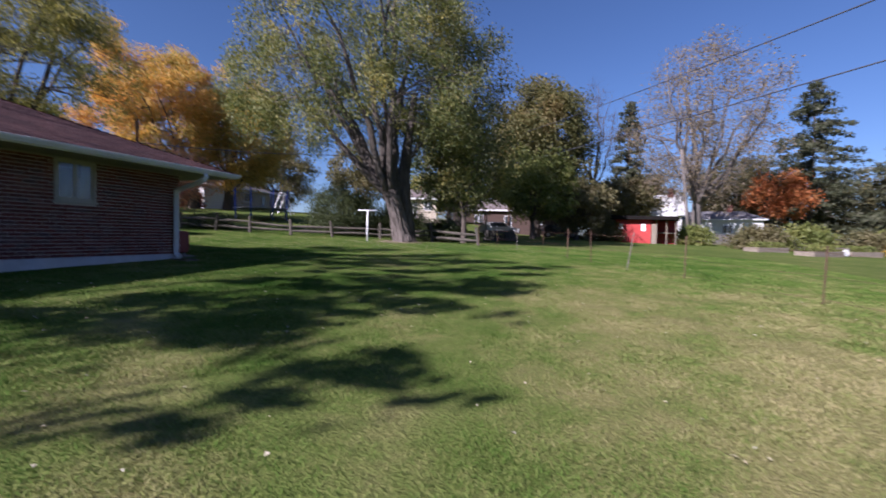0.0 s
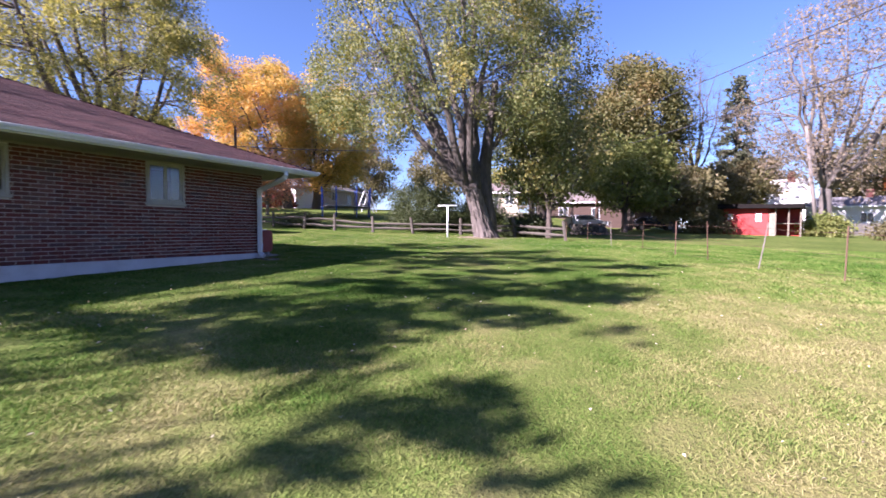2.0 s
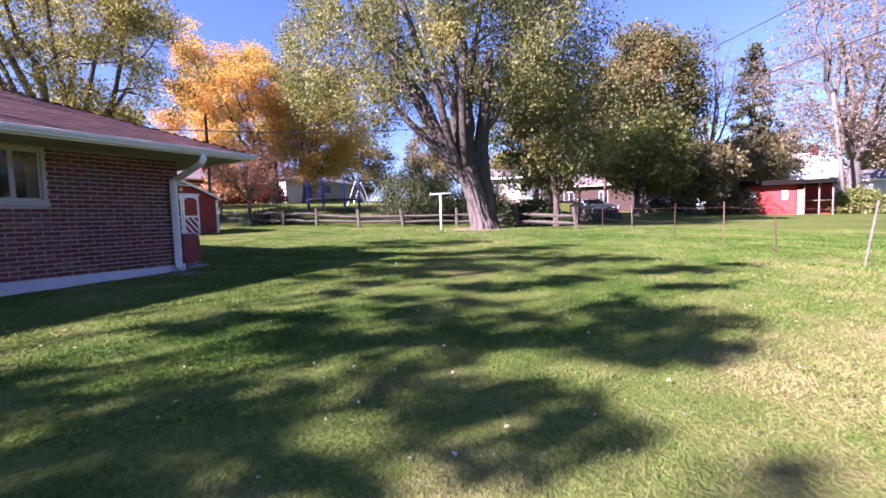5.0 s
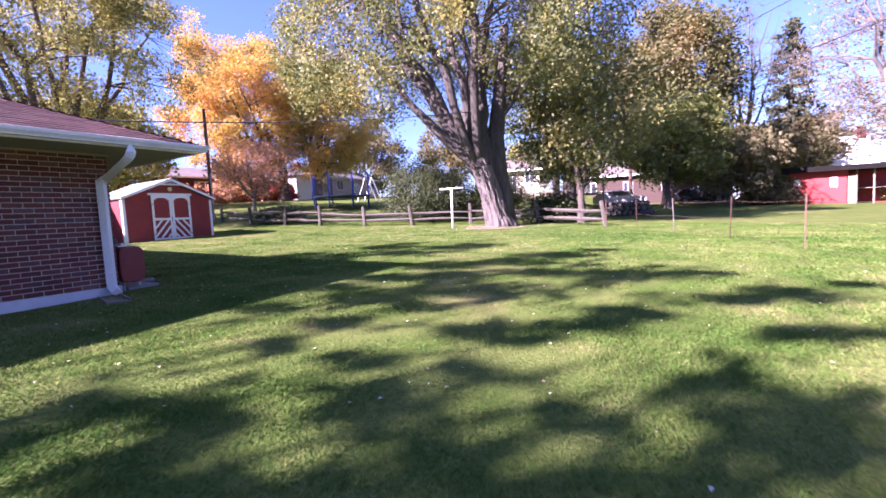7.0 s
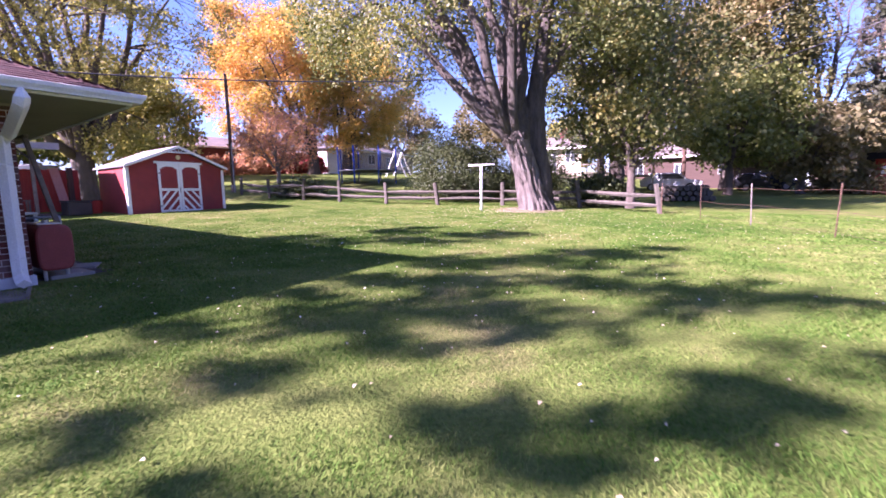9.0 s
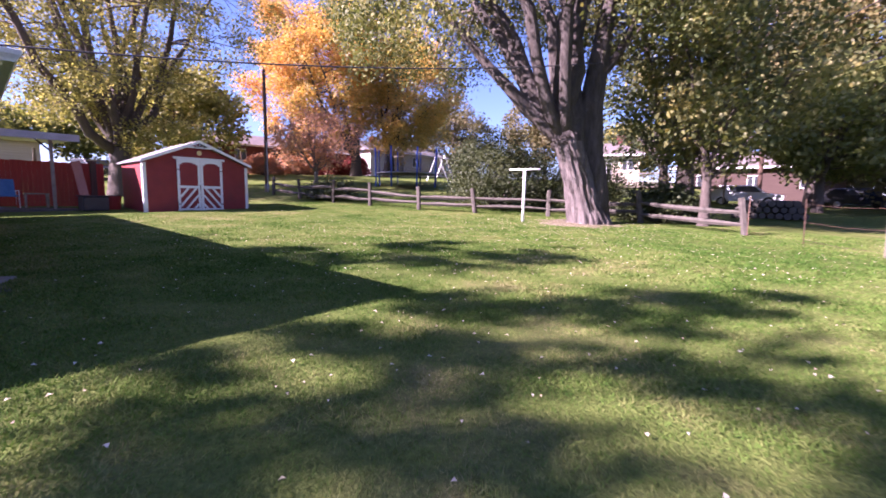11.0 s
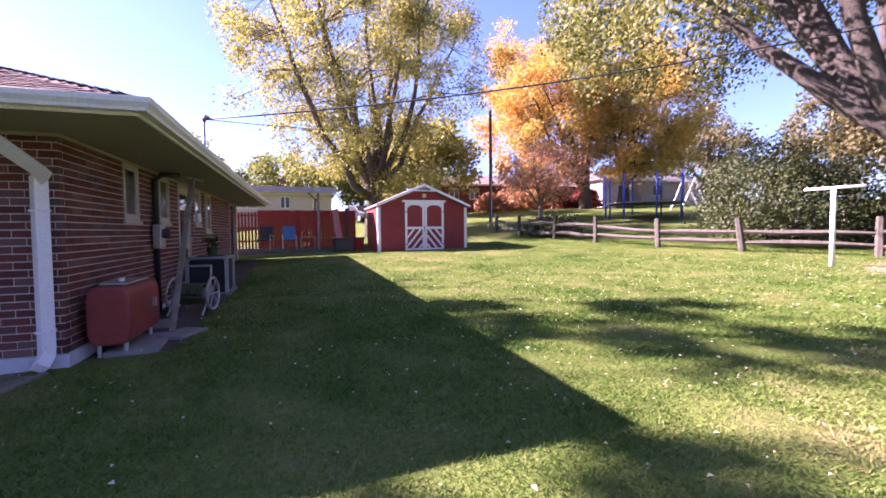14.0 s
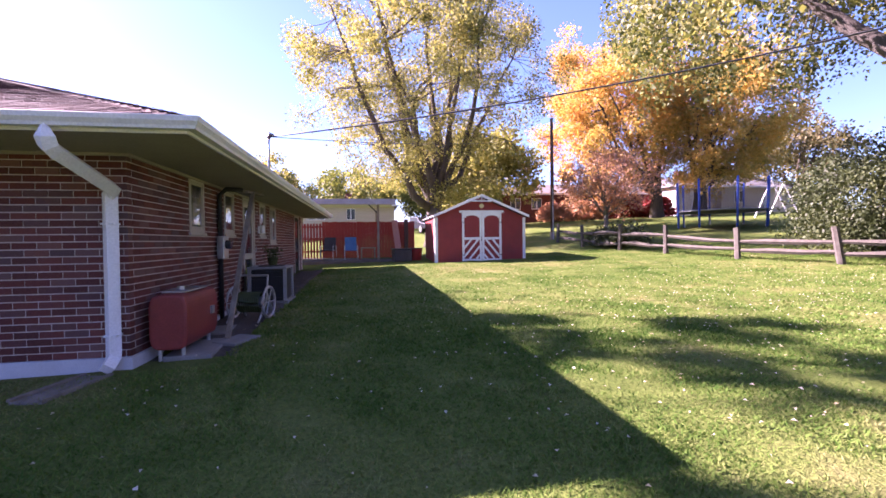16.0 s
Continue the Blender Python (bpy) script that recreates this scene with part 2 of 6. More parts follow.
LAWN, BLADE = lawn_material(), blade_material()
BRICK, BRICK_LOOSE, SHINGLE, GLASS = brick_material(False), brick_material(True), shingle_material(), glass_material()
MORTAR = surface("mortar", (0.47, 0.41, 0.36), (0.66, 0.59, 0.53), 0.95, scale=3, grain=120, stain=(0.30, 0.24, 0.21), stain_amount=0.7)
CONCRETE = surface("painted_concrete", (0.42, 0.42, 0.44), (0.6, 0.6, 0.62), 0.9, scale=3, grain=80, stain=(0.2, 0.19, 0.17), stain_amount=0.4)
SLAB = surface("bare_concrete", (0.16, 0.15, 0.135), (0.27, 0.255, 0.23), 0.95, scale=4, grain=90, stain=(0.15, 0.14, 0.12))
WHITE = surface("white_paint", (0.70, 0.70, 0.70), (0.82, 0.82, 0.82), 0.45, scale=2.5, grain=45, bump=0.06, stain=(0.5, 0.47, 0.42), stain_amount=0.35)
FRAME = surface("dull_cream_paint", (0.36, 0.33, 0.28), (0.48, 0.45, 0.39), 0.6, scale=3, grain=45, bump=0.08, stain=(0.24, 0.21, 0.17), stain_amount=0.5)
# patio concrete, its colour darkened to stand in for the shade under the cover
SHADED_SLAB = surface("shade_dark_concrete", (0.06, 0.052, 0.045), (0.12, 0.105, 0.09), 0.95, scale=3, grain=70, stain=(0.04, 0.034, 0.03))
PATIO_GREY = surface("pale_grey_metal_roof", (0.26, 0.25, 0.26), (0.36, 0.35, 0.36), 0.6, scale=2, grain=40, bump=0.08, stain=(0.18, 0.17, 0.165))
# paler copy of the fence red: sunlight on the leaning plank put into colour
LIT_RED = surface("sunlit_red_board", (0.36, 0.15, 0.11), (0.5, 0.24, 0.18), 0.85, scale=3, grain=45, bump=0.3, stretch=(6, 6, 0.6))
TARPAPER = surface("tar_paper", (0.006, 0.005, 0.005), (0.014, 0.012, 0.011), 0.95, scale=2, grain=30, spec=0.1)
BARK_GREY = surface("grey_twig_bark", (0.08, 0.07, 0.062), (0.165, 0.145, 0.13), 0.95, scale=1.2, grain=12, bump=0.6, stretch=(3, 3, 0.6), dist=0.04)
PALE_POST = surface("pale_steel_post", (0.13, 0.11, 0.095), (0.24, 0.21, 0.19), 0.7, 0.2, scale=8, grain=60, bump=0.2)
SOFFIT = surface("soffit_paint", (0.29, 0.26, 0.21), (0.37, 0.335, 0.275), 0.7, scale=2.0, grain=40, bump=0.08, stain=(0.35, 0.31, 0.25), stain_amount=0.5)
# near-black that stands in for shade: unlit rooms and the back door
DARK = surface("gloom_black", (0.03, 0.028, 0.025), (0.06, 0.055, 0.05), 0.9, scale=2)
CURTAIN = surface("curtain_cloth", (0.20, 0.17, 0.13), (0.30, 0.27, 0.21), 0.95, scale=2, stretch=(14, 14, 0.4))
BARN = surface("barn_red_paint", (0.20, 0.022, 0.024), (0.29, 0.035, 0.034), 0.6, scale=2, grain=50, bump=0.12, stain=(0.14, 0.03, 0.03))
FENCE_RED = surface("red_stained_wood", (0.23, 0.026, 0.018), (0.35, 0.046, 0.028), 0.75, scale=3, grain=45, bump=0.3, stretch=(6, 6, 0.6))
OLDWOOD = surface("weathered_wood", (0.11, 0.09, 0.07), (0.29, 0.245, 0.19), 0.9, scale=3, grain=40, bump=0.6, stretch=(2, 2, 2), stain=(0.09, 0.075, 0.06))
POLEWOOD = surface("dark_pole_wood", (0.05, 0.03, 0.022), (0.12, 0.07, 0.05), 0.9, scale=3, grain=30, bump=0.6, stretch=(6, 6, 0.5))
GREYROOF = surface("grey_shingle", (0.12, 0.115, 0.12), (0.23, 0.215, 0.22), 0.9, scale=1.2, grain=30, bump=0.5, dist=0.02)
BROWNROOF = surface("brown_shingle", (0.11, 0.09, 0.085), (0.19, 0.155, 0.145), 0.9, scale=1.2, grain=30, bump=0.5, dist=0.02)
METAL = surface("galvanised_steel", (0.35, 0.36, 0.37), (0.52, 0.53, 0.54), 0.45, 0.8, scale=5, grain=50, bump=0.08)
RUST = surface("rusty_steel", (0.08, 0.045, 0.032), (0.17, 0.10, 0.07), 0.8, 0.3, scale=9, grain=70, bump=0.4)
BLACK = surface("black_plastic", (0.012, 0.012, 0.013), (0.03, 0.03, 0.032), 0.5, scale=4, grain=80, bump=0.1)
CABLE = surface("cable_rubber", (0.03, 0.03, 0.035), (0.07, 0.07, 0.08), 0.6, scale=2, grain=40)
BARK = surface("maple_bark", (0.06, 0.05, 0.043), (0.235, 0.20, 0.178), 0.95, scale=2.6, grain=14, bump=1.0, stretch=(3.2, 3.2, 0.55), dist=0.06, stain=(0.055, 0.042, 0.034), stain_amount=0.9)
BARK_DARK = surface("dark_bark", (0.05, 0.04, 0.034), (0.13, 0.105, 0.085), 0.95, scale=2.5, grain=18, bump=0.9, stretch=(3, 3, 0.6), dist=0.04)
BARK_PALE = surface("pale_bark", (0.12, 0.105, 0.092), (0.22, 0.195, 0.175), 0.95, scale=1.2, grain=12, bump=0.6, stretch=(3, 3, 0.6), dist=0.04)
LIMB_BARK = surface("dark_maple_bark", (0.04, 0.033, 0.028), (0.135, 0.115, 0.098), 0.95, scale=2.6, grain=14, bump=1.0, stretch=(3.2, 3.2, 0.8), dist=0.06, stain=(0.04, 0.032, 0.027), stain_amount=0.75)
RAILWOOD = surface("grey_split_wood", (0.045, 0.04, 0.032), (0.115, 0.10, 0.082), 0.95, scale=3, grain=40, bump=0.7, stretch=(2, 2, 2), stain=(0.06, 0.05, 0.042))


# ---- ground ----
def smooth01(v):
    v = np.clip(v, 0, 1)
    return v * v * (3 - 2 * v)


def height(x, y):
    """The lawn's height: it climbs to the house and to the north, and again behind the rail fence."""
    x, y = np.clip(np.asarray(x, float), -75, 45), np.clip(np.asarray(y, float), -25, 75)
    z = 0.0161 - 0.0303 * x + 0.0249 * y
    z = z + 0.1598 * np.exp(-((x - 0.5) ** 2 + (y - 15) ** 2) / 50) - 0.0366 * np.exp(-((x + 0.5) ** 2 + (y - 3) ** 2) / 18) + 0.0601 * np.exp(-((x + 5.5) ** 2 + (y - 8) ** 2) / 18)
    s = (-x - 20) * 0.6 + (y - 24) * 0.8
    hill = 0.2 * smooth01((-8 - x) / 14) * np.maximum(smooth01((y - 13) / 10), smooth01((-x - 26) / 14)) * np.log1p(np.exp(np.clip(s / 2, -30, 30)))
    return z + 1.9 * np.tanh(hill / 1.9)


def gz(x, y):
    return float(height(x, y))


def spread_axis(a, b, step, far):
    core = list(np.arange(a, b + 1e-6, step))
    low, high, d = [], [], step
    p, q = a, b
    while p > -far or q < far:
        d *= 1.35
        p, q = p - d, q + d
        low.append(max(p, -far))
        high.append(min(q, far))
    return np.array(sorted(set(low)) + core + sorted(set(high)))


def ground():
    xs, ys = spread_axis(-36, 14, 0.5, 1500), spread_axis(-8, 42, 0.5, 1500)
    X, Y = np.meshgrid(xs, ys)
    Z = height(X, Y)
    near = (np.abs(X + 8) < 40) & (np.abs(Y - 14) < 40)
    rng = np.random.default_rng(3)
    Z = Z + np.where(near, rng.normal(0, 0.008, Z.shape), 0)
    g = Geo()
    g.v = [tuple(p) for p in np.stack([X, Y, Z], -1).reshape(-1, 3)]
    n = len(xs)
    g.f = [(j * n + i, j * n + i + 1, (j + 1) * n + i + 1, (j + 1) * n + i) for j in range(len(ys) - 1) for i in range(n - 1)]
    tagged(part("ground", g, LAWN, smooth=True), "mown lawn with dry straw patches", "lawn", kind="structure")


ground()


# ---- the house ----
WX, NY, SY, WW = -10.63, 9.07, 0.1, -22.4  # east, north, south and west wall faces
Z0, ZF, ZS = 0.25, 0.72, 2.85              # under the ground, top of the foundation, soffit
OVER, EAVE = 0.98, 2.90


def wall_core(geo, holes, u0, u1, z0, z1, box):
    """Fills the wall u0..u1 by z0..z1 round its holes (ua, ub, za, zb)."""
    us = sorted({u0, u1, *[h[0] for h in holes], *[h[1] for h in holes]})
    for a, b in zip(us, us[1:]):
        zs = [z0]
        for h in sorted(holes, key=lambda q: q[2]):
            if h[0] < (a + b) / 2 < h[1]:
                zs += [h[2], h[3]]
        zs.append(z1)
        for c, d in zip(zs[::2], zs[1::2]):
            if d - c > 1e-4:
                box(geo, a, b, c, d)


def wall_bricks(parent, holes, u0, u1, box, near, seed, phase=0.0):
    """Bricks in stretcher bond, 0.229 by 0.0735 m; the nearest are objects of their own."""
    rnd = random.Random(seed)
    loose, single, pitch, course = Geo(), [], 0.229, (ZS - ZF) / 28
    for r in range(28):
        za, zb = ZF + r * course, ZF + (r + 1) * course - 0.012
        u = u0 - (pitch / 2 if r % 2 else 0) + phase
        while u < u1:
            a, b = max(u, u0), min(u + pitch - 0.012, u1)
            u += pitch
            pieces = [(a, b)]
            for h in holes:
                if zb > h[2] - 0.05 and za < h[3]:
                    nxt = []
                    for p, q in pieces:
                        if q <= h[0] or p >= h[1]:
                            nxt.append((p, q))
                        else:
                            nxt += [(p, h[0])] if h[0] - p > 0.03 else []
                            nxt += [(h[1], q)] if q - h[1] > 0.03 else []
                    pieces = nxt
            for p, q in pieces:
                if q - p < 0.03:
                    continue
                if len(single) < 290 and near(0.5 * (p + q), za):
                    single.append((p, q, za, zb, rnd.uniform(-0.0015, 0.0025)))
                else:
                    box(loose, p, q, za, zb, rnd.uniform(-0.0015, 0.0025))
    ob = part("brickwork", loose, BRICK_LOOSE, parent)
    tagged(ob, "", kind="stuff")
    for p, q, za, zb, d in single:
        g = Geo()
        box(g, p, q, za, zb, d)
        part("brick", g, BRICK, parent)


def window(name, holes_uv, box, along, label, sashes=2):
    """A sliding window in the hole (ua, ub, za, zb): frame, sashes, panes, sill and the curtain behind."""
    ua, ub, za, zb = holes_uv
    w = tagged(new(name), label, "window", kind="structure")
    w.empty_display_size = 0.2
    f = Geo()
    t = 0.055
    for a, b, c, d in ((ua, ua + t, za, zb), (ub - t, ub, za, zb), (ua + t, ub - t, za, za + t), (ua + t, ub - t, zb - t, zb)):
        box(f, a, b, c, d, 0.012, 0.10)
    fr = part("window_frame", f, FRAME, w, bevel=0.006)
    s = Geo()
    box(s, ua - 0.03, ub + 0.03, za - 0.045, za, 0.035, 0.12)
    part("window_sill", s, FRAME, w, bevel=0.008)
    n = sashes
    step = (ub - ua - 2 * t) / n
    for i in range(n):
        a, b = ua + t + i * step, ua + t + (i + 1) * step
        g, dd = Geo(), 0.0 - 0.02 * (i % 2)
        for p, q, c, d in ((a, a + 0.035, za + t, zb - t), (b - 0.035, b, za + t, zb - t), (a + 0.035, b - 0.035, za + t, za + t + 0.035), (a + 0.035, b - 0.035, zb - t - 0.035, zb - t)):
            box(g, p, q, c, d, dd, 0.03)
        sa = part("sash", g, FRAME, w)
        g = Geo()
        box(g, a + 0.03, b - 0.03, za + t + 0.03, zb - t - 0.03, dd - 0.012, 0.005)
        pane = part("pane", g, GLASS, sa)
        pane.visible_shadow = False
    c = Geo()
    m = 8
    for i in range(m):
        a, b = ua + (ub - ua) * i / m, ua + (ub - ua) * (i + 1) / m
        if 1 <= i <= 5:
            continue
        box(c, a, b, za, zb, -0.16 - 0.03 * (i % 2), 0.02)
    tagged(part("curtain", c, CURTAIN, w), "pale curtain behind the glass")
    return w


def east_box(g, a, b, c, d, out=0.0, thick=0.10):
    g.box(WX + out - thick, WX + out, a, b, c, d)


def north_box(g, a, b, c, d, out=0.0, thick=0.10):
    g.box(a, b, NY + out - thick, NY + out, c, d)


E_HOLES = [(2.62, 3.95, 1.93, 2.80), (6.12, 6.95, 1.93, 2.84)]
N_HOLES = [(-12.78, -12.22, 2.06, 2.84), (-14.28, -13.72, 2.06, 2.84), (-15.75, -14.85, 0.72, 2.84), (-16.75, -16.2, 2.06, 2.84), (-17.95, -17.25, 1.9, 2.84), (-21.9, -20.9, 0.72, 2.84)]


def house():
    core = lambda fn: (lambda g, a, b, c, d: fn(g, a, b, c, d, -0.008, 0.2))
    g = Geo()
    wall_core(g, E_HOLES, SY, NY - 0.21, ZF, ZS, core(east_box))
    we = tagged(part("wall_east", g, MORTAR), "red brick wall with pale mortar joints", "wall", kind="structure")
    wall_bricks(we, E_HOLES, SY, NY, lambda q, a, b, c, d, o=0.0: east_box(q, a, b, c, d, o, 0.09), lambda u, z: u > 6.4, 1)
    g = Geo()
    wall_core(g, N_HOLES, WW, WX - 0.008, ZF, ZS, core(north_box))
    wn_ = tagged(part("wall_north", g, MORTAR), "red brick wall of the garden side", "wall", kind="structure")
    wall_bricks(wn_, N_HOLES, WW, WX - 0.095, lambda q, a, b, c, d, o=0.0: north_box(q, a, b, c, d, o, 0.09), lambda u, z: u > -13.2, 2, 0.1)
    g = Geo().box(WW, WX - 0.2, SY - 0.2, SY, Z0, ZS)
    tagged(part("wall_south", g, MORTAR), "brick wall of the street side", "wall", kind="structure")
    g = Geo().box(WW - 0.2, WW, SY - 0.2, NY, Z0, ZS)
    tagged(part("wall_west", g, MORTAR), "brick end wall", "wall", kind="structure")
    g = Geo()
    g.box(WX - 0.3, WX + 0.03, SY - 0.2, NY + 0.03, Z0, ZF - 0.004)
    g.box(WW, WX - 0.3, NY - 0.3, NY + 0.03, Z0, ZF - 0.004)
    tagged(part("foundation", g, CONCRETE, bevel=0.01), "white painted concrete foundation strip", "foundation", kind="structure")
    g = Geo().box(WW, WX - 0.3, SY, NY - 0.3, 0.5, 0.71)
    tagged(part("floor", g, DARK), "room floor, near-black in place of the unlit room", "floor", kind="structure")
    ex, ny, sy, wx = WX + OVER, NY + OVER, SY - OVER, WW - OVER
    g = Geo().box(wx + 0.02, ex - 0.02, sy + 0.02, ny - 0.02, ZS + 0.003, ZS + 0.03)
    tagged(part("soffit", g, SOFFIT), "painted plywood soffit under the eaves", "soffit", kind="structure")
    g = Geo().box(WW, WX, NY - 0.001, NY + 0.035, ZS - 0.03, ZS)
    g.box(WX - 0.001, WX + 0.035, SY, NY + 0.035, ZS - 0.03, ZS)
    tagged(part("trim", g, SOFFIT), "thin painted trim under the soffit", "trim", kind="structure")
    # inner partition, added and coloured near-black, keeps the rooms dark
    g = Geo().box(WW, WX - 1.6, NY - 1.7, NY - 1.62, 0.86, ZS)
    g.box(WX - 1.7, WX - 1.62, SY, NY - 1.7, 0.86, ZS)
    tagged(part("wall_inner", g, DARK), "added inner wall, near-black so that the rooms look unlit", "wall", kind="structure")
    # hip roof
    half = (ny - sy) / 2
    rise = half * math.tan(radians(21))
    ym, zr = (ny + sy) / 2, EAVE + 0.075 + rise
    a, b, c, d = (ex, ny, EAVE + 0.075), (ex, sy, EAVE + 0.075), (wx, sy, EAVE + 0.075), (wx, ny, EAVE + 0.075)
    r1, r2 = (ex - half, ym, zr), (wx + half, ym, zr)
    g = Geo()
    lo = [(p[0], p[1], ZS + 0.03) for p in (a, b, c, d)]
    g.add([a, b, c, d, r1, r2] + lo, [(0, 4, 1), (1, 4, 5, 2), (2, 5, 3), (3, 5, 4, 0), (6, 7, 8, 9), (0, 1, 7, 6), (1, 2, 8, 7), (2, 3, 9, 8), (3, 0, 6, 9)])
    roof = tagged(part("roof", g, SHINGLE), "low hip roof with dark red asphalt shingles", "roof", kind="structure")
    rnd = random.Random(5)
    for face, (p, q, peak_a, peak_b) in {"east": (b, a, r1, r1), "north": (a, d, r1, r2)}.items():
        p, q, peak_a, peak_b = map(Vector, (p, q, peak_a, peak_b))
        along = (q - p).normalized()
        mid = (p + q) / 2
        top = (peak_a + peak_b) / 2
        foot = p + along * (top - p).dot(along)
        up = (top - foot)
        slope = up.length
        up = up.normalized()
        nrm = along.cross(up)
        nrm = nrm if nrm.z > 0 else -nrm
        tabs = Geo()
        rows = int(slope / 0.135)
        for k in range(rows):
            s = k * 0.135
            ua = (peak_a - p).dot(along) * s / slope
            ub = (q - p).length - ((q - p).length - (peak_b - p).dot(along)) * s / slope
            u = ua - (0.15 if k % 2 else 0) - rnd.uniform(0, 0.05)
            while u < ub:
                w = 0.3
                x0, x1 = max(u, ua), min(u + w - 0.008, ub)
                u += w
                if x1 - x0 < 0.05:
                    continue
                base = p + up * s
                h = 0.012 + rnd.uniform(0, 0.004)
                vs = [base + along * x0 + nrm * h, base + along * x1 + nrm * h, base + along * x1 + up * 0.17 + nrm * 0.004, base + along * x0 + up * 0.17 + nrm * 0.004, base + along * x0 + nrm * 0.001, base + along * x1 + nrm * 0.001]
                tabs.add(vs, [(0, 1, 2, 3), (4, 5, 1, 0), (4, 0, 3), (5, 2, 1)])
        tagged(part("shingles", tabs, SHINGLE, roof), kind="stuff")
    # hip caps
    g = Geo()
    hip0, hip1 = Vector(a), Vector(r1)
    side = Vector((1, -1, 0)).normalized()
    for k in range(30):
        s, e = hip0.lerp(hip1, k / 30), hip0.lerp(hip1, (k + 1.25) / 30)
        n0, n1 = s + Vector((0, 0, 0.03)), e + Vector((0, 0, 0.022))
        g.add([n0, s + side * 0.12 - Vector((0, 0, 0.02)), e + side * 0.12 - Vector((0, 0, 0.03)), n1, s - side * 0.12 - Vector((0, 0, 0.02)), e - side * 0.12 - Vector((0, 0, 0.03))], [(0, 1, 2, 3), (4, 0, 3, 5)])
    tagged(part("hip_cap", g, SHINGLE, roof))
    g = Geo().box(wx, ex - half * 0 - half, ym - 0.12, ym + 0.12, zr - 0.03, zr + 0.03)
    part("ridge_cap", g, SHINGLE, roof)
    # gutters: a K-profile along east and north eaves
    prof = [(0.0, 0.0), (0.075, 0.0), (0.085, 0.025), (0.112, 0.06), (0.122, 0.1), (0.115, 0.104), (0.0, 0.104)]
    gz0 = EAVE - 0.03
    gut = tagged(new("gutter"), "white metal rain gutter along the eaves", "gutter", kind="structure")
    g = Geo()
    L = [(ex + u - 0.005, sy, gz0 + v) for u, v in prof] + [(ex + u - 0.005, ny + u, gz0 + v) for u, v in prof]
    n = len(prof)
    g.add(L, [tuple(range(n)), tuple(range(n, 2 * n))] + [(i, (i + 1) % n, n + (i + 1) % n, n + i) for i in range(n)])
    part("gutter_run", g, WHITE, gut)
    g = Geo()
    L = [(ex + u, ny + u - 0.005, gz0 + v) for u, v in prof] + [(wx, ny + u - 0.005, gz0 + v) for u, v in prof]
    g.add(L, [tuple(range(n)), tuple(range(n, 2 * n))] + [(i, (i + 1) % n, n + (i + 1) % n, n + i) for i in range(n)])
    part("gutter_run", g, WHITE, gut)
    g = Geo().box(ex - 0.03, ex - 0.006, sy, ny - 0.01, ZS - 0.006, EAVE + 0.06)
    g.box(wx, ex - 0.03, ny - 0.03, ny - 0.006, ZS - 0.006, EAVE + 0.06)
    tagged(part("fascia", g, WHITE), "white fascia board", "fascia", kind="structure")
    for h in E_HOLES:
        window("window", h, east_box, 1, "white sliding window with pale curtain, in shade")
    for h in N_HOLES[:2] + N_HOLES[3:5]:
        window("window", h, north_box, 0, "small white framed window under the eaves", 1 if h[1] - h[0] < 0.6 else 2)
    for h, m, lab in ((N_HOLES[2], FRAME, "cream storm door with glass panes"), (N_HOLES[5], DARK, "wooden back door, shade put into its near-black leaf")):
        dr = tagged(new("door"), lab, "door", kind="structure")
        g = Geo()
        for p, q, c, d in ((h[0], h[0] + 0.07, h[2], h[3]), (h[1] - 0.07, h[1], h[2], h[3]), (h[0] + 0.07, h[1] - 0.07, h[3] - 0.07, h[3])):
            north_box(g, p, q, c, d, 0.01, 0.12)
        part("door_frame", g, FRAME, dr, bevel=0.005)
        g = Geo()
        for p, q, c, d in ((h[0] + 0.075, h[0] + 0.17, h[2], h[3] - 0.075), (h[1] - 0.17, h[1] - 0.075, h[2], h[3] - 0.075), (h[0] + 0.17, h[1] - 0.17, h[2], h[2] + 0.2), (h[0] + 0.17, h[1] - 0.17, h[2] + 0.85, h[2] + 0.97), (h[0] + 0.17, h[1] - 0.17, h[3] - 0.2, h[3] - 0.075)):
            north_box(g, p, q, c, d, -0.01, 0.04)
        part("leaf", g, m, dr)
        for c, d in ((h[2] + 0.2, h[2] + 0.85), (h[2] + 0.97, h[3] - 0.2)):
            g = Geo()
            north_box(g, h[0] + 0.17, h[1] - 0.17, c, d, -0.02, 0.006)
            part("pane", g, GLASS, dr).visible_shadow = False
        g = Geo()
        north_box(g, h[0] + 0.07, h[1] - 0.07, h[2], h[3] - 0.07, -0.1, 0.03)
        part("inner_door", g, DARK, dr)
        g = Geo().tube([(h[0] + 0.12, NY + 0.02, h[2] + 1.0), (h[0] + 0.12, NY + 0.06, h[2] + 1.0), (h[0] + 0.12, NY + 0.06, h[2] + 1.1)], 0.01, 6)
        part("door_handle", g, METAL, dr)


house()


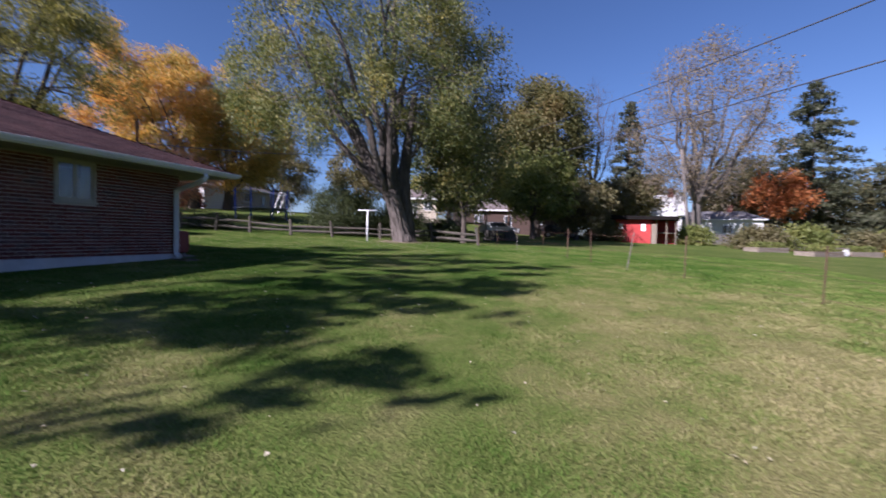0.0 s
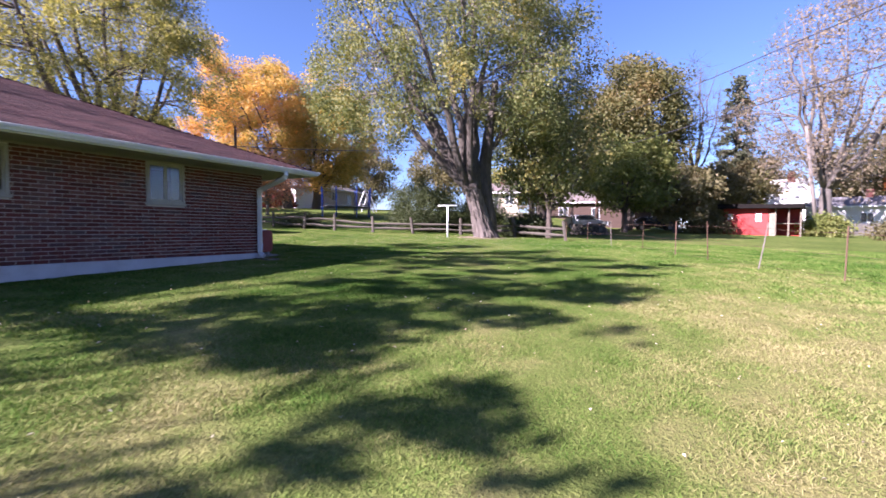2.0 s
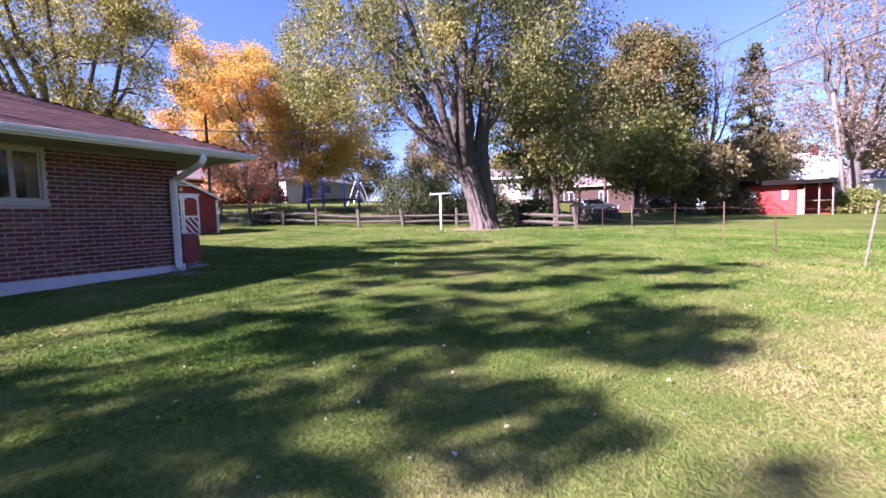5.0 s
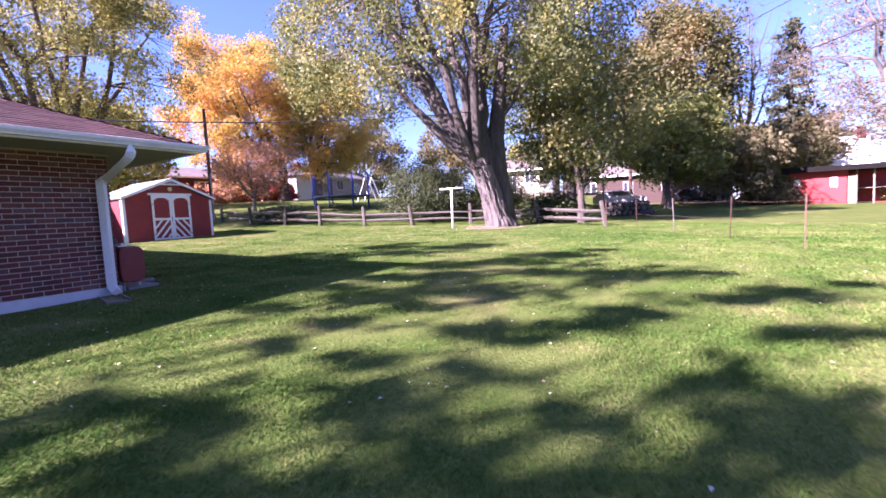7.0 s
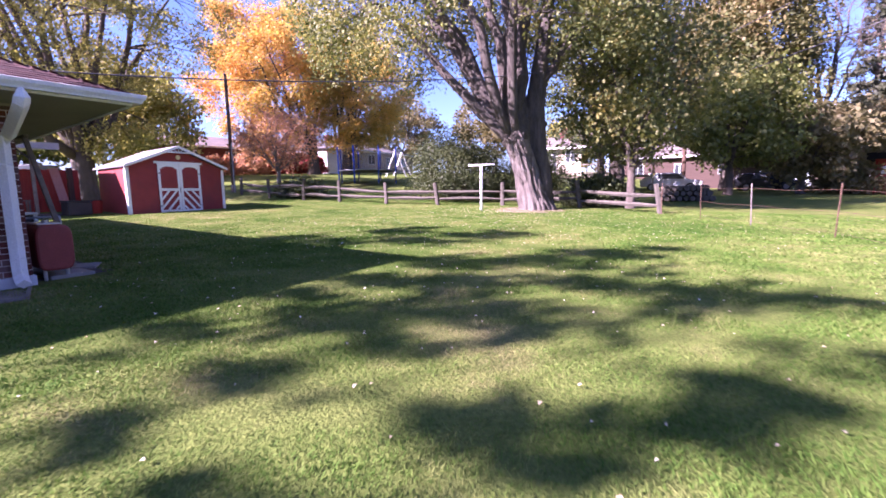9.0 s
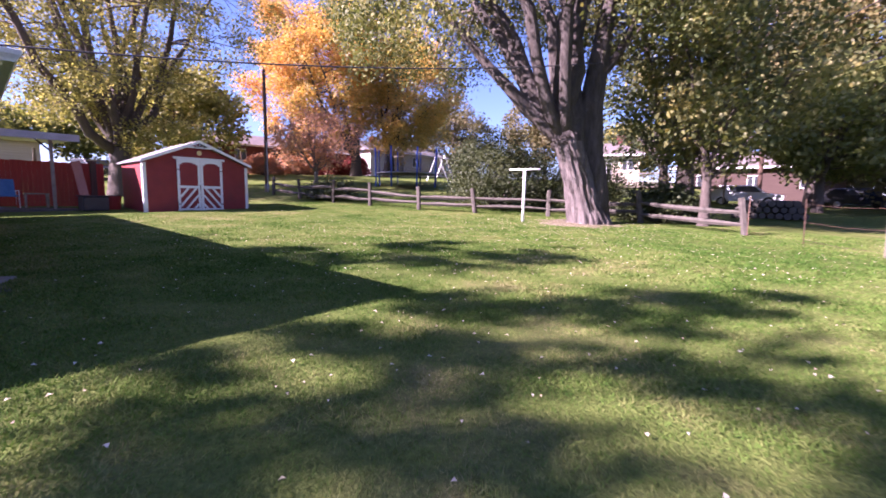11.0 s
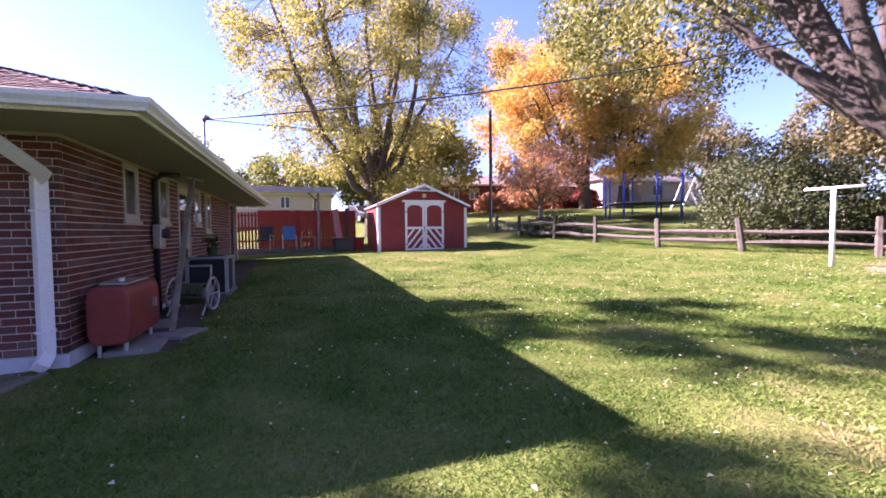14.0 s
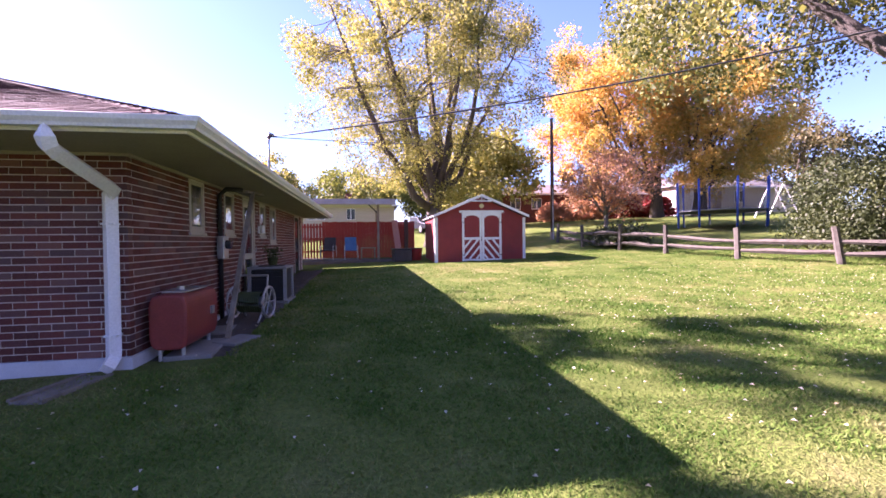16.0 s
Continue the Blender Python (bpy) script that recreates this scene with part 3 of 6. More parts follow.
def downspout():
    d = thing("downspout", (WX, 8.9, 0.6), 0, "white metal downspout running down the brick corner", "downspout")
    ex = WX + OVER
    def sq(path, w=0.075, dp=0.06):
        g = Geo()
        pts = [Vector(p) - Vector((WX, 8.9, 0.6)) for p in path]
        g.tube(pts, w * 1.05, 4, wob=0)
        return g
    yb = 9.0
    part("outlet", sq([(ex + 0.06, 8.99, EAVE + 0.02), (ex + 0.06, 8.99, 2.78), (ex + 0.02, 8.985, 2.72), (ex - 0.08, 8.98, 2.67)]), WHITE, d, bevel=0.008)
    part("diagonal_pipe", sq([(ex - 0.04, 8.985, 2.69), (WX + 0.12, 9.0, 2.46), (WX + 0.065, 8.94, 2.40)]), WHITE, d, bevel=0.008)
    part("pipe", sq([(WX + 0.06, 8.94, 2.44), (WX + 0.06, 8.94, 0.78)]), WHITE, d, bevel=0.008)
    part("kick_elbow", sq([(WX + 0.06, 8.94, 0.82), (WX + 0.07, 8.94, 0.72), (WX + 0.2, 8.94, 0.64)]), WHITE, d, bevel=0.008)
    for z in (2.1, 0.95):
        g = Geo().box(0.0, 0.128, -0.022, 0.102, z - 0.6, z - 0.58)
        part("strap", g, WHITE, d)


downspout()


# ---- trees ----
def leaf_cloud(name, centres, mat, parent, size, seed, droop=0.3, label="", level=0.2):
    """Folded leaves, one four-cornered face each, at the centres; most lie level or hang with their tips down."""
    rng = np.random.default_rng(seed)
    n = len(centres)
    up = rng.normal(size=(n, 3)) * 0.6
    up[:, 2] += level
    up /= np.linalg.norm(up, axis=1, keepdims=True)
    d = rng.normal(size=(n, 3))
    d[:, 2] -= droop * 2
    d -= up * (d * up).sum(1, keepdims=True)
    d /= np.linalg.norm(d, axis=1, keepdims=True) + 1e-9
    e = np.cross(d, up)
    s = (size * rng.uniform(0.6, 1.35, n))[:, None]
    bend = rng.uniform(-0.25, 0.25, n)[:, None]
    co = np.stack([centres - d * s * 0.5, centres + e * s * 0.36 + up * s * bend - d * s * 0.06, centres + d * s * 0.6, centres - e * s * 0.36 + up * s * bend - d * s * 0.06], 1)
    return quads(name, co, mat, parent, label)


def curve_pts(a, b, bow, n, rnd, jit=0.0):
    a, b = Vector(a), Vector(b)
    out = []
    L = (b - a).length
    for i in range(n + 1):
        t = i / n
        p = a.lerp(b, t) + Vector(bow) * (4 * t * (1 - t))
        if 0 < i < n and jit:
            p += Vector((rnd.uniform(-1, 1), rnd.uniform(-1, 1), rnd.uniform(-1, 1))) * jit * L
        out.append(p)
    return out


def tree(name, base, trunk, centre, radii, limbs, clumps, leaves, leaf_size, mat, bark, label, category="tree", seed=1, clump=0.7, droop=0.3, lean=(0, 0), shell=0.55, flat=0.8, hang=0.0, group="", twiglets=0, limb_to=0.72, lower=-1.0, skirt=None, parts=False, inner=0.25, rugged=0.0, ends=()):
    """trunk: (radius, fork height). centre, radii: the crown's ellipsoid over the base. Limbs fan out from the fork, twigs reach from
    them to clumps scattered through the ellipsoid, and each clump carries its leaves."""
    rnd, rng = random.Random(seed), np.random.default_rng(seed)
    t = thing(name, base, 0, label, category, group)
    r0, fork = trunk
    top = Vector((lean[0] * fork, lean[1] * fork, fork))
    g = Geo()
    k = 7
    pts = [Vector((lean[0] * fork * (i / k) ** 1.15, lean[1] * fork * (i / k) ** 1.15, -0.25 + (fork + 0.25) * i / k)) for i in range(k + 1)]
    rad = [r0 * (1.0 + 0.28 * math.exp(-max(0, p.z) * 1.6 / max(0.6, r0 * 2))) * (1 - 0.18 * i / k - (0.3 if rugged and i == k else 0.0)) for i, p in enumerate(pts)]
    if rugged:
        # plated bark: fine lengthwise ridges and root flare
        k2, sd = 40, 80
        fine = []
        for i in range(k2 + 1):
            u = i / k2 * k
            j = min(int(u), k - 1)
            c = pts[j].lerp(pts[j + 1], u - j)
            r = rad[j] + (rad[j + 1] - rad[j]) * (u - j)
            for q in range(sd):
                w = 2 * math.pi * q / sd
                ridge = noise.noise(Vector((math.cos(w) * 5, math.sin(w) * 5, c.z * 0.9))) * 0.5 + noise.noise(Vector((math.cos(w) * 11, math.sin(w) * 11, c.z * 1.6))) * 0.4 + noise.noise(Vector((math.cos(w) * 21, math.sin(w) * 21, c.z * 2.2))) * 0.3
                root = max(0.0, math.cos(w * 5 + 0.6)) * 0.22 * math.exp(-max(0, c.z) * 3.2)
                fine.append(c + Vector((math.cos(w), math.sin(w), 0)) * r * (1 + rugged * ridge + root))
        g.add(fine, [(i * sd + q, i * sd + (q + 1) % sd, (i + 1) * sd + (q + 1) % sd, (i + 1) * sd + q) for i in range(k2) for q in range(sd)] + [tuple(k2 * sd + q for q in range(sd))])
        for u in range(5):
            w = u * 1.2566 + 0.4
            d = Vector((math.cos(w), math.sin(w), 0))
            g.tube([pts[1] + d * rad[1] * 0.7 + Vector((0, 0, 0.15)), d * rad[0] * 0.9 + Vector((0, 0, 0.06)), d * rad[0] * 1.1 + Vector((0, 0, -0.06))], [0.18, 0.12, 0.05], 7, wob=0.2)
    else:
        g.tube(pts, rad, 14, wob=0.16)
    trunk_ob = part("trunk", g, bark, t, smooth=True)
    C, R = Vector(centre), Vector(radii)
    wood = Geo()
    lines = []
    for i in range(limbs):
        w = 2 * math.pi * (i + rnd.uniform(-0.25, 0.25)) / limbs
        zf = rnd.uniform(0.15, 0.95) if i else 0.98
        hr = math.sqrt(max(0.0, 1 - zf * zf)) if i else 0.1
        end = C + Vector((math.cos(w) * hr * R.x, math.sin(w) * hr * R.y, zf * R.z)) * limb_to
        if i < len(ends):
            end = Vector(ends[i][:3])
        d = end - top
        pl = curve_pts(top - Vector((lean[0] * 0.5, lean[1] * 0.5, 0.5 + 0.2 * r0)) if parts else top - Vector((0, 0, 0.3 + 0.2 * r0)), end, Vector((0, 0, -0.06 * d.length)) + Vector((rnd.uniform(-1, 1), rnd.uniform(-1, 1), 0)) * 0.05 * d.length, 8, rnd, 0.02)
        ra = ends[i][3] if i < len(ends) else r0 * rnd.uniform(0.3, 0.5)
        rr = [max(0.015, ra * (1 - j / 8) ** 0.85 + 0.012) for j in range(9)]
        if parts:
            part("limb", Geo().tube(pl, rr, 16, wob=0.32), LIMB_BARK, t, smooth=True)
        else:
            wood.tube(pl, rr, 7)
        lines.append((pl, rr))
    flat_pts = [(p, r) for pl, rr in lines for p, r in list(zip(pl, rr))[2:]]
    LP = np.array([p for p, r in flat_pts])
    cl = []
    while len(cl) < clumps:
        v = rng.normal(size=3)
        v /= np.linalg.norm(v)
        q = v * (shell + (1 - shell) * rng.random() ** 0.6) if rng.random() > inner else v * rng.random() ** 0.4 * 0.8
        if q[2] < lower:
            continue
        p = np.array(C) + q * np.array(R) * (1 + 0.34 * noise.noise(Vector(v * 2.1) + Vector((seed, 0, 0))))
        if p[2] < fork * 0.35:
            continue
        cl.append(p)
    cl = np.array(cl)
    for p in cl:
        d2 = ((LP - p) ** 2).sum(1) + np.where(LP[:, 2] > p[2], 1.5, 0)
        j = int(d2.argmin())
        a, r = flat_pts[j]
        L = float(np.sqrt(((LP[j] - p) ** 2).sum()))
        rt = max(0.008, min(r * 0.5, 0.008 + 0.011 * L))
        wood.tube(curve_pts(a, p, (0, 0, 0.08 * L), 3, rnd, 0.05), [rt, rt * 0.75, rt * 0.5, rt * 0.25], 4, caps=False)
        for _ in range(twiglets):
            e = Vector(p) + Vector((rnd.gauss(0, 1), rnd.gauss(0, 1), rnd.gauss(0.5, 0.8))) * clump
            wood.tube(curve_pts(p, e, (0, 0, 0.05), 2, rnd, 0.06), [0.016, 0.010, 0.004], 3, caps=False)
    tagged(part("branch", wood, bark, t, smooth=True), kind="stuff")
    if leaves:
        size = clump * rng.uniform(0.65, 1.5, len(cl))
        each = rng.multinomial(leaves, size ** 2 / (size ** 2).sum())
        cen = np.repeat(cl, each, 0)
        off = rng.normal(size=(len(cen), 3))
        off *= (rng.random(len(cen)) ** 0.45 / np.linalg.norm(off, axis=1) * 1.75 * np.repeat(size, each))[:, None]
        off = off * np.array([1.0, 1.0, flat]) + rng.normal(size=off.shape) * 0.12
        if hang:
            off[:, 2] -= np.abs(rng.normal(size=len(cen))) * hang
        cen = cen + off
        leaf_cloud("crown", cen, mat, t, leaf_size, seed + 50, droop)
    return t


GREEN_GOLD = leafy("silver_maple_leaves", [(0.045, 0.062, 0.018), (0.09, 0.115, 0.033), (0.16, 0.18, 0.06), (0.30, 0.29, 0.11), (0.46, 0.37, 0.11)], 0.42)
YELLOW_GREEN = leafy("yellowing_leaves", [(0.12, 0.135, 0.04), (0.22, 0.225, 0.07), (0.35, 0.33, 0.11), (0.50, 0.43, 0.16)], 0.52)
ORANGE = leafy("orange_leaves", [(0.20, 0.20, 0.06), (0.40, 0.33, 0.09), (0.62, 0.40, 0.11), (0.64, 0.36, 0.10), (0.58, 0.27, 0.09)], 0.5, patch=0.22)
AMBER = leafy("amber_leaves", [(0.24, 0.24, 0.07), (0.48, 0.37, 0.10), (0.64, 0.42, 0.11), (0.60, 0.36, 0.10)], 0.52, patch=0.2)
ROUND = leafy("bronze_green_leaves", [(0.05, 0.062, 0.022), (0.10, 0.105, 0.036), (0.17, 0.15, 0.055), (0.23, 0.16, 0.065)], 0.36, patch=0.2)
OAK = leafy("dark_bronze_leaves", [(0.035, 0.047, 0.014), (0.075, 0.085, 0.022), (0.13, 0.115, 0.035), (0.19, 0.12, 0.04)], 0.3)
SPRUCE = leafy("spruce_needles", [(0.03, 0.038, 0.02), (0.06, 0.068, 0.036), (0.10, 0.10, 0.055)], 0.2)
PALE_GREEN = leafy("pale_green_leaves", [(0.09, 0.12, 0.035), (0.18, 0.21, 0.055), (0.31, 0.30, 0.10)], 0.42)
DEEP = leafy("deep_green_leaves", [(0.025, 0.037, 0.014), (0.052, 0.07, 0.025), (0.11, 0.13, 0.05)], 0.25)
DULL = leafy("dull_autumn_leaves", [(0.085, 0.09, 0.04), (0.14, 0.13, 0.055), (0.19, 0.165, 0.08), (0.23, 0.17, 0.08)], 0.38)
RUSTY = leafy("rust_red_leaves", [(0.30, 0.08, 0.03), (0.44, 0.15, 0.045), (0.38, 0.20, 0.08)], 0.35)
PINKISH = leafy("dusty_pink_leaves", [(0.40, 0.20, 0.14), (0.55, 0.32, 0.21), (0.46, 0.22, 0.16)], 0.5)
CRIMSON = leafy("crimson_shrub_leaves", [(0.22, 0.025, 0.03), (0.36, 0.05, 0.045), (0.30, 0.09, 0.07)], 0.3)
TAN = leafy("sparse_tan_leaves", [(0.2, 0.15, 0.1), (0.28, 0.22, 0.15), (0.2, 0.18, 0.09)], 0.4)


def at(x, y, dz=0.0):
    return (x, y, gz(x, y) + dz)


def trees():
    # the old maple by the clothes post
    old = tree("maple_tree", at(-10.55, 24.5), (0.52, 3.2), (-2.9, -0.5, 10.2), (8.2, 6.4, 7.8), 11, 320, 92000, 0.125, GREEN_GOLD, BARK, "old leaning silver maple with pale shaggy bark", rugged=0.42, seed=11, clump=0.42, droop=0.6, lean=(-0.19, -0.36), hang=0.55, parts=True, lower=-0.48, shell=0.62, inner=0.2, limb_to=0.85, ends=((-5.2, -4.8, 9.0, 0.25), (-4.2, -2.4, 11.8, 0.28), (-0.7, -0.4, 15.5, 0.5), (0.4, 0.6, 13.5, 0.36), (1.9, 1.2, 12.0, 0.2), (-2.4, -1.0, 14.0, 0.26)))
    stem = [(0.06, 0.06, 0.1), (0.06, 0.0, 1.2), (-0.02, -0.2, 2.4), (-0.1, -0.25, 4.0), (0.05, 0.0, 6.0), (0.3, 0.3, 9.0)]
    part("second_stem", Geo().tube(stem, [0.5, 0.42, 0.39, 0.35, 0.29, 0.17], 20, wob=0.3), LIMB_BARK, old, smooth=True)
    # the yellowing maple behind the shed, many stems from low down
    tree("maple_tree", at(-33.8, 15.8), (0.62, 2.6), (-0.3, -0.8, 12.0), (7.4, 8.2, 9.4), 12, 330, 88000, 0.135, YELLOW_GREEN, BARK_DARK, "tall yellowing maple with many upright stems", seed=12, clump=0.5, shell=0.45, limb_to=0.9, twiglets=3)
    tree("maple_tree", at(-41.9, 37.6), (0.55, 2.4), (-1.5, -3.6, 9.8), (6.0, 6.4, 8.0), 9, 240, 62000, 0.2, ORANGE, BARK_DARK, "orange autumn maple by the neighbours' houses", seed=13, clump=0.62, group="orange maples")
    tree("maple_tree", at(-39.2, 39.8), (0.55, 2.4), (0.2, 1.6, 8.4), (5.0, 5.4, 6.8), 9, 200, 50000, 0.2, AMBER, BARK_DARK, "amber maple turning green on one side", seed=14, clump=0.62, group="orange maples")
    tree("maple_tree", at(-5.9, 52.0), (0.5, 3.0), (0, 0, 10.6), (5.4, 5.4, 7.4), 9, 240, 56000, 0.25, ROUND, BARK_DARK, "round bronze-green tree with a dense crown", seed=15, clump=0.75, shell=0.7)
    tree("oak_tree", at(-9.4, 31.5), (0.4, 3.0), (0, 0, 10.2), (3.8, 3.8, 8.2), 9, 170, 14000, 0.15, OAK, BARK_DARK, "tall dark bronze oak behind the maple", seed=28, clump=0.55, hang=0.4, shell=0.5)
    tree("bare_tree", at(12.6, 61.5), (0.6, 5.0), (0.6, 0, 15.0), (8.4, 8.4, 10.5), 14, 330, 15000, 0.22, TAN, BARK_GREY, "tall nearly bare tree with a few tan leaves", seed=16, clump=0.8, twiglets=9, limb_to=0.95)
    tree("bare_tree", at(0.3, 57.5), (0.3, 6.0), (0, 0, 12.5), (3.8, 3.8, 6.5), 9, 120, 0, 0.3, TAN, BARK_DARK, "slim leafless tree with fine twigs", seed=17, clump=0.8, twiglets=9, limb_to=0.95)
    tree("young_tree", at(-7.6, 27.0), (0.17, 1.9), (0.2, 0.6, 5.0), (3.3, 3.3, 3.2), 7, 90, 11000, 0.17, GREEN_GOLD, BARK_DARK, "young dark-stemmed maple by the rail fence", seed=18, clump=0.45, droop=0.5)
    tree("small_tree", at(-5.2, 43.0), (0.25, 2.0), (0, 0, 5.2), (3.6, 3.4, 3.4), 8, 90, 11000, 0.27, PALE_GREEN, BARK_DARK, "spreading pale green tree", seed=19, clump=0.55)
    tree("small_tree", at(-12.6, 39.5), (0.3, 2.4), (0, 0, 7.0), (4.4, 4.4, 5.0), 8, 130, 9000, 0.25, DEEP, BARK_DARK, "dark green tree with a low crown", seed=20, clump=0.55)
    tree("small_tree", at(-1.2, 47.0), (0.25, 2.2), (0, 0, 3.6), (3.4, 3.4, 2.3), 7, 80, 9000, 0.28, DULL, BARK_DARK, "low bronze-green tree behind the fences", seed=29, clump=0.5)
    tree("maple_tree", at(24.8, 72.0), (0.3, 2.4), (0, 0, 6.8), (3.6, 3.6, 3.4), 7, 100, 6500, 0.3, RUSTY, BARK_DARK, "small rust-red autumn tree", seed=21, clump=0.6)
    tree("redbud_tree", at(-32.6, 27.2), (0.14, 1.2), (0, 0, 3.1), (3.2, 3.4, 2.1), 9, 150, 5200, 0.16, PINKISH, BARK_PALE, "low spreading tree with thin dusty pink leaves", seed=22, clump=0.35, twiglets=4, limb_to=0.9)
    for i, (x, y, h, r, m) in enumerate(((-3, 64, 8, 5, DULL), (4.5, 66, 8, 5, DULL), (8, 78, 11, 5, DULL), (21, 82, 12, 6, DULL), (23, 82, 14, 6, DULL), (33, 80, 11, 6, DULL), (41, 76, 12, 6, DULL), (50, 72, 11, 7, DULL), (-16, 74, 13, 6, ROUND), (-36, 66, 12, 6, DULL), (-50, 62, 12, 6, DULL), (-24, 66, 7, 3.5, YELLOW_GREEN), (-62, 10, 8, 6, PALE_GREEN), (-66, -2, 10, 6, YELLOW_GREEN), (-58, 18, 9, 4, PALE_GREEN), (-45, 22, 9, 4.5, YELLOW_GREEN))):
        tree("backyard_tree", at(x, y), (0.3, 2.2), (0, 0, h * 0.56), (r, r, h * 0.46), 7, 100, 12500, 0.33, m, BARK_DARK, "distant tree in thinning autumn leaf", seed=30 + i, clump=0.7, group="trees behind the gardens")
    # added trees, never in view, that only screen off part of the sky
    for i, (x, y) in enumerate(UNSEEN_TREES):
        tree("sky_screen_tree", at(x, y), (0.3, 2.0), (0, 0, 6.5), (5.0, 5.0, 5.2), 7, 60, 2400, 0.65, ROUND if i % 2 else DEEP, BARK_DARK, "unseen leafy tree added behind the walker to dim the sky light", seed=130 + i, clump=0.7, group="garden trees")


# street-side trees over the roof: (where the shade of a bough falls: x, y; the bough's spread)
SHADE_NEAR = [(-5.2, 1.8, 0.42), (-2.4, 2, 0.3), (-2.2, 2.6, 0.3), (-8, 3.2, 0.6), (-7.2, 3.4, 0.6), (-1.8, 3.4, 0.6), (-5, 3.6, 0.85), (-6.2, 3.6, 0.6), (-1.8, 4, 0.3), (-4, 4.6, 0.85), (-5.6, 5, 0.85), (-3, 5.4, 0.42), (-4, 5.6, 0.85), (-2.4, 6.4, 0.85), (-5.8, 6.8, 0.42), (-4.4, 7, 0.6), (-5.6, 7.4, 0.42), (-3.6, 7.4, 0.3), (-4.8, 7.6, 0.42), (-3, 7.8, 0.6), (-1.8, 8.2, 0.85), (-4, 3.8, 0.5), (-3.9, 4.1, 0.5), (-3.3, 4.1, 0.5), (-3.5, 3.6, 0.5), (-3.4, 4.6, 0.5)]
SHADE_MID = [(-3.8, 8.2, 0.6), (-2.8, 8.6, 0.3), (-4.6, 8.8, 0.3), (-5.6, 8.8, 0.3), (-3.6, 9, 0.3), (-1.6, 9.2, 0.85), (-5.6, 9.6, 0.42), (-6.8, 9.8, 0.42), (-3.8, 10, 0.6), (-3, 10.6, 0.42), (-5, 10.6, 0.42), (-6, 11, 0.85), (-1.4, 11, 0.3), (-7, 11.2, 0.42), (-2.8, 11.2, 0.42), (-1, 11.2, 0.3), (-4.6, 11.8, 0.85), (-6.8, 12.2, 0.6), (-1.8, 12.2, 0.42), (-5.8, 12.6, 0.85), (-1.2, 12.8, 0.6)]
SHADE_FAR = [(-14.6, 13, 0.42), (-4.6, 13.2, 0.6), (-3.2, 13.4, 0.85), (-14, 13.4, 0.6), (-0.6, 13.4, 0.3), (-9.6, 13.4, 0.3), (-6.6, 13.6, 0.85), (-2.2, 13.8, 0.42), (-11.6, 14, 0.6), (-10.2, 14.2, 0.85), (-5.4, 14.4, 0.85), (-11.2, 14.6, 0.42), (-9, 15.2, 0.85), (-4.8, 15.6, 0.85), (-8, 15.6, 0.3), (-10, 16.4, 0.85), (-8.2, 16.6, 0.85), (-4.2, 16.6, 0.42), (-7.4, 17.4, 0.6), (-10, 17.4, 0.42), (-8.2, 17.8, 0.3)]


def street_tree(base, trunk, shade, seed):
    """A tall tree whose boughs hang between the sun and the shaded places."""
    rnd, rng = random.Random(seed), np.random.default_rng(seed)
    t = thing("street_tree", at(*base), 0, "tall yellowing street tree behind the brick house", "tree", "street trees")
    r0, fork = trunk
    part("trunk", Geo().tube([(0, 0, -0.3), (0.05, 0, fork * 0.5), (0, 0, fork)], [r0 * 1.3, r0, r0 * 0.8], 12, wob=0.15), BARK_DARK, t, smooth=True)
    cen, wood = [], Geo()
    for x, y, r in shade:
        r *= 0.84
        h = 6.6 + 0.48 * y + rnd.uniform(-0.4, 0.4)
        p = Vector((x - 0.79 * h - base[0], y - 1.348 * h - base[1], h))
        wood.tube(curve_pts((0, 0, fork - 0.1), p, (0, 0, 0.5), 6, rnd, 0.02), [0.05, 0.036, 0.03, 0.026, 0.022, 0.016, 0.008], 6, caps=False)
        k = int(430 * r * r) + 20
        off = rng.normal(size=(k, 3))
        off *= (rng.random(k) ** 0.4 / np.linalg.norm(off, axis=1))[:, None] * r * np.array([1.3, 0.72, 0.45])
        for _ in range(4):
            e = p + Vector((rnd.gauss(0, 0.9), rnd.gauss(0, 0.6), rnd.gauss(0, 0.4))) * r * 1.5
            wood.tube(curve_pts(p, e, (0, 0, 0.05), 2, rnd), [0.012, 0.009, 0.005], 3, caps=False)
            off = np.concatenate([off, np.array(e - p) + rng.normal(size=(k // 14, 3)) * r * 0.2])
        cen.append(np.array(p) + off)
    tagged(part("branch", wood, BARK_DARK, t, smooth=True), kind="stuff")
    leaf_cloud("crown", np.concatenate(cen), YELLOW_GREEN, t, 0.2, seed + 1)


# places of the unseen trees added behind the walker to hold back sky light
UNSEEN_TREES = [(16, -6), (19, 2), (22, 9), (14, -14), (6, -22), (-2, -26), (26, -2), (24, 17), (-28, -24), (12, -28), (-14, -30), (30, 12)]
trees()
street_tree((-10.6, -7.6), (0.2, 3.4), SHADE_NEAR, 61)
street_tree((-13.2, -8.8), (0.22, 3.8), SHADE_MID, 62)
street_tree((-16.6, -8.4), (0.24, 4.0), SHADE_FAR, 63)


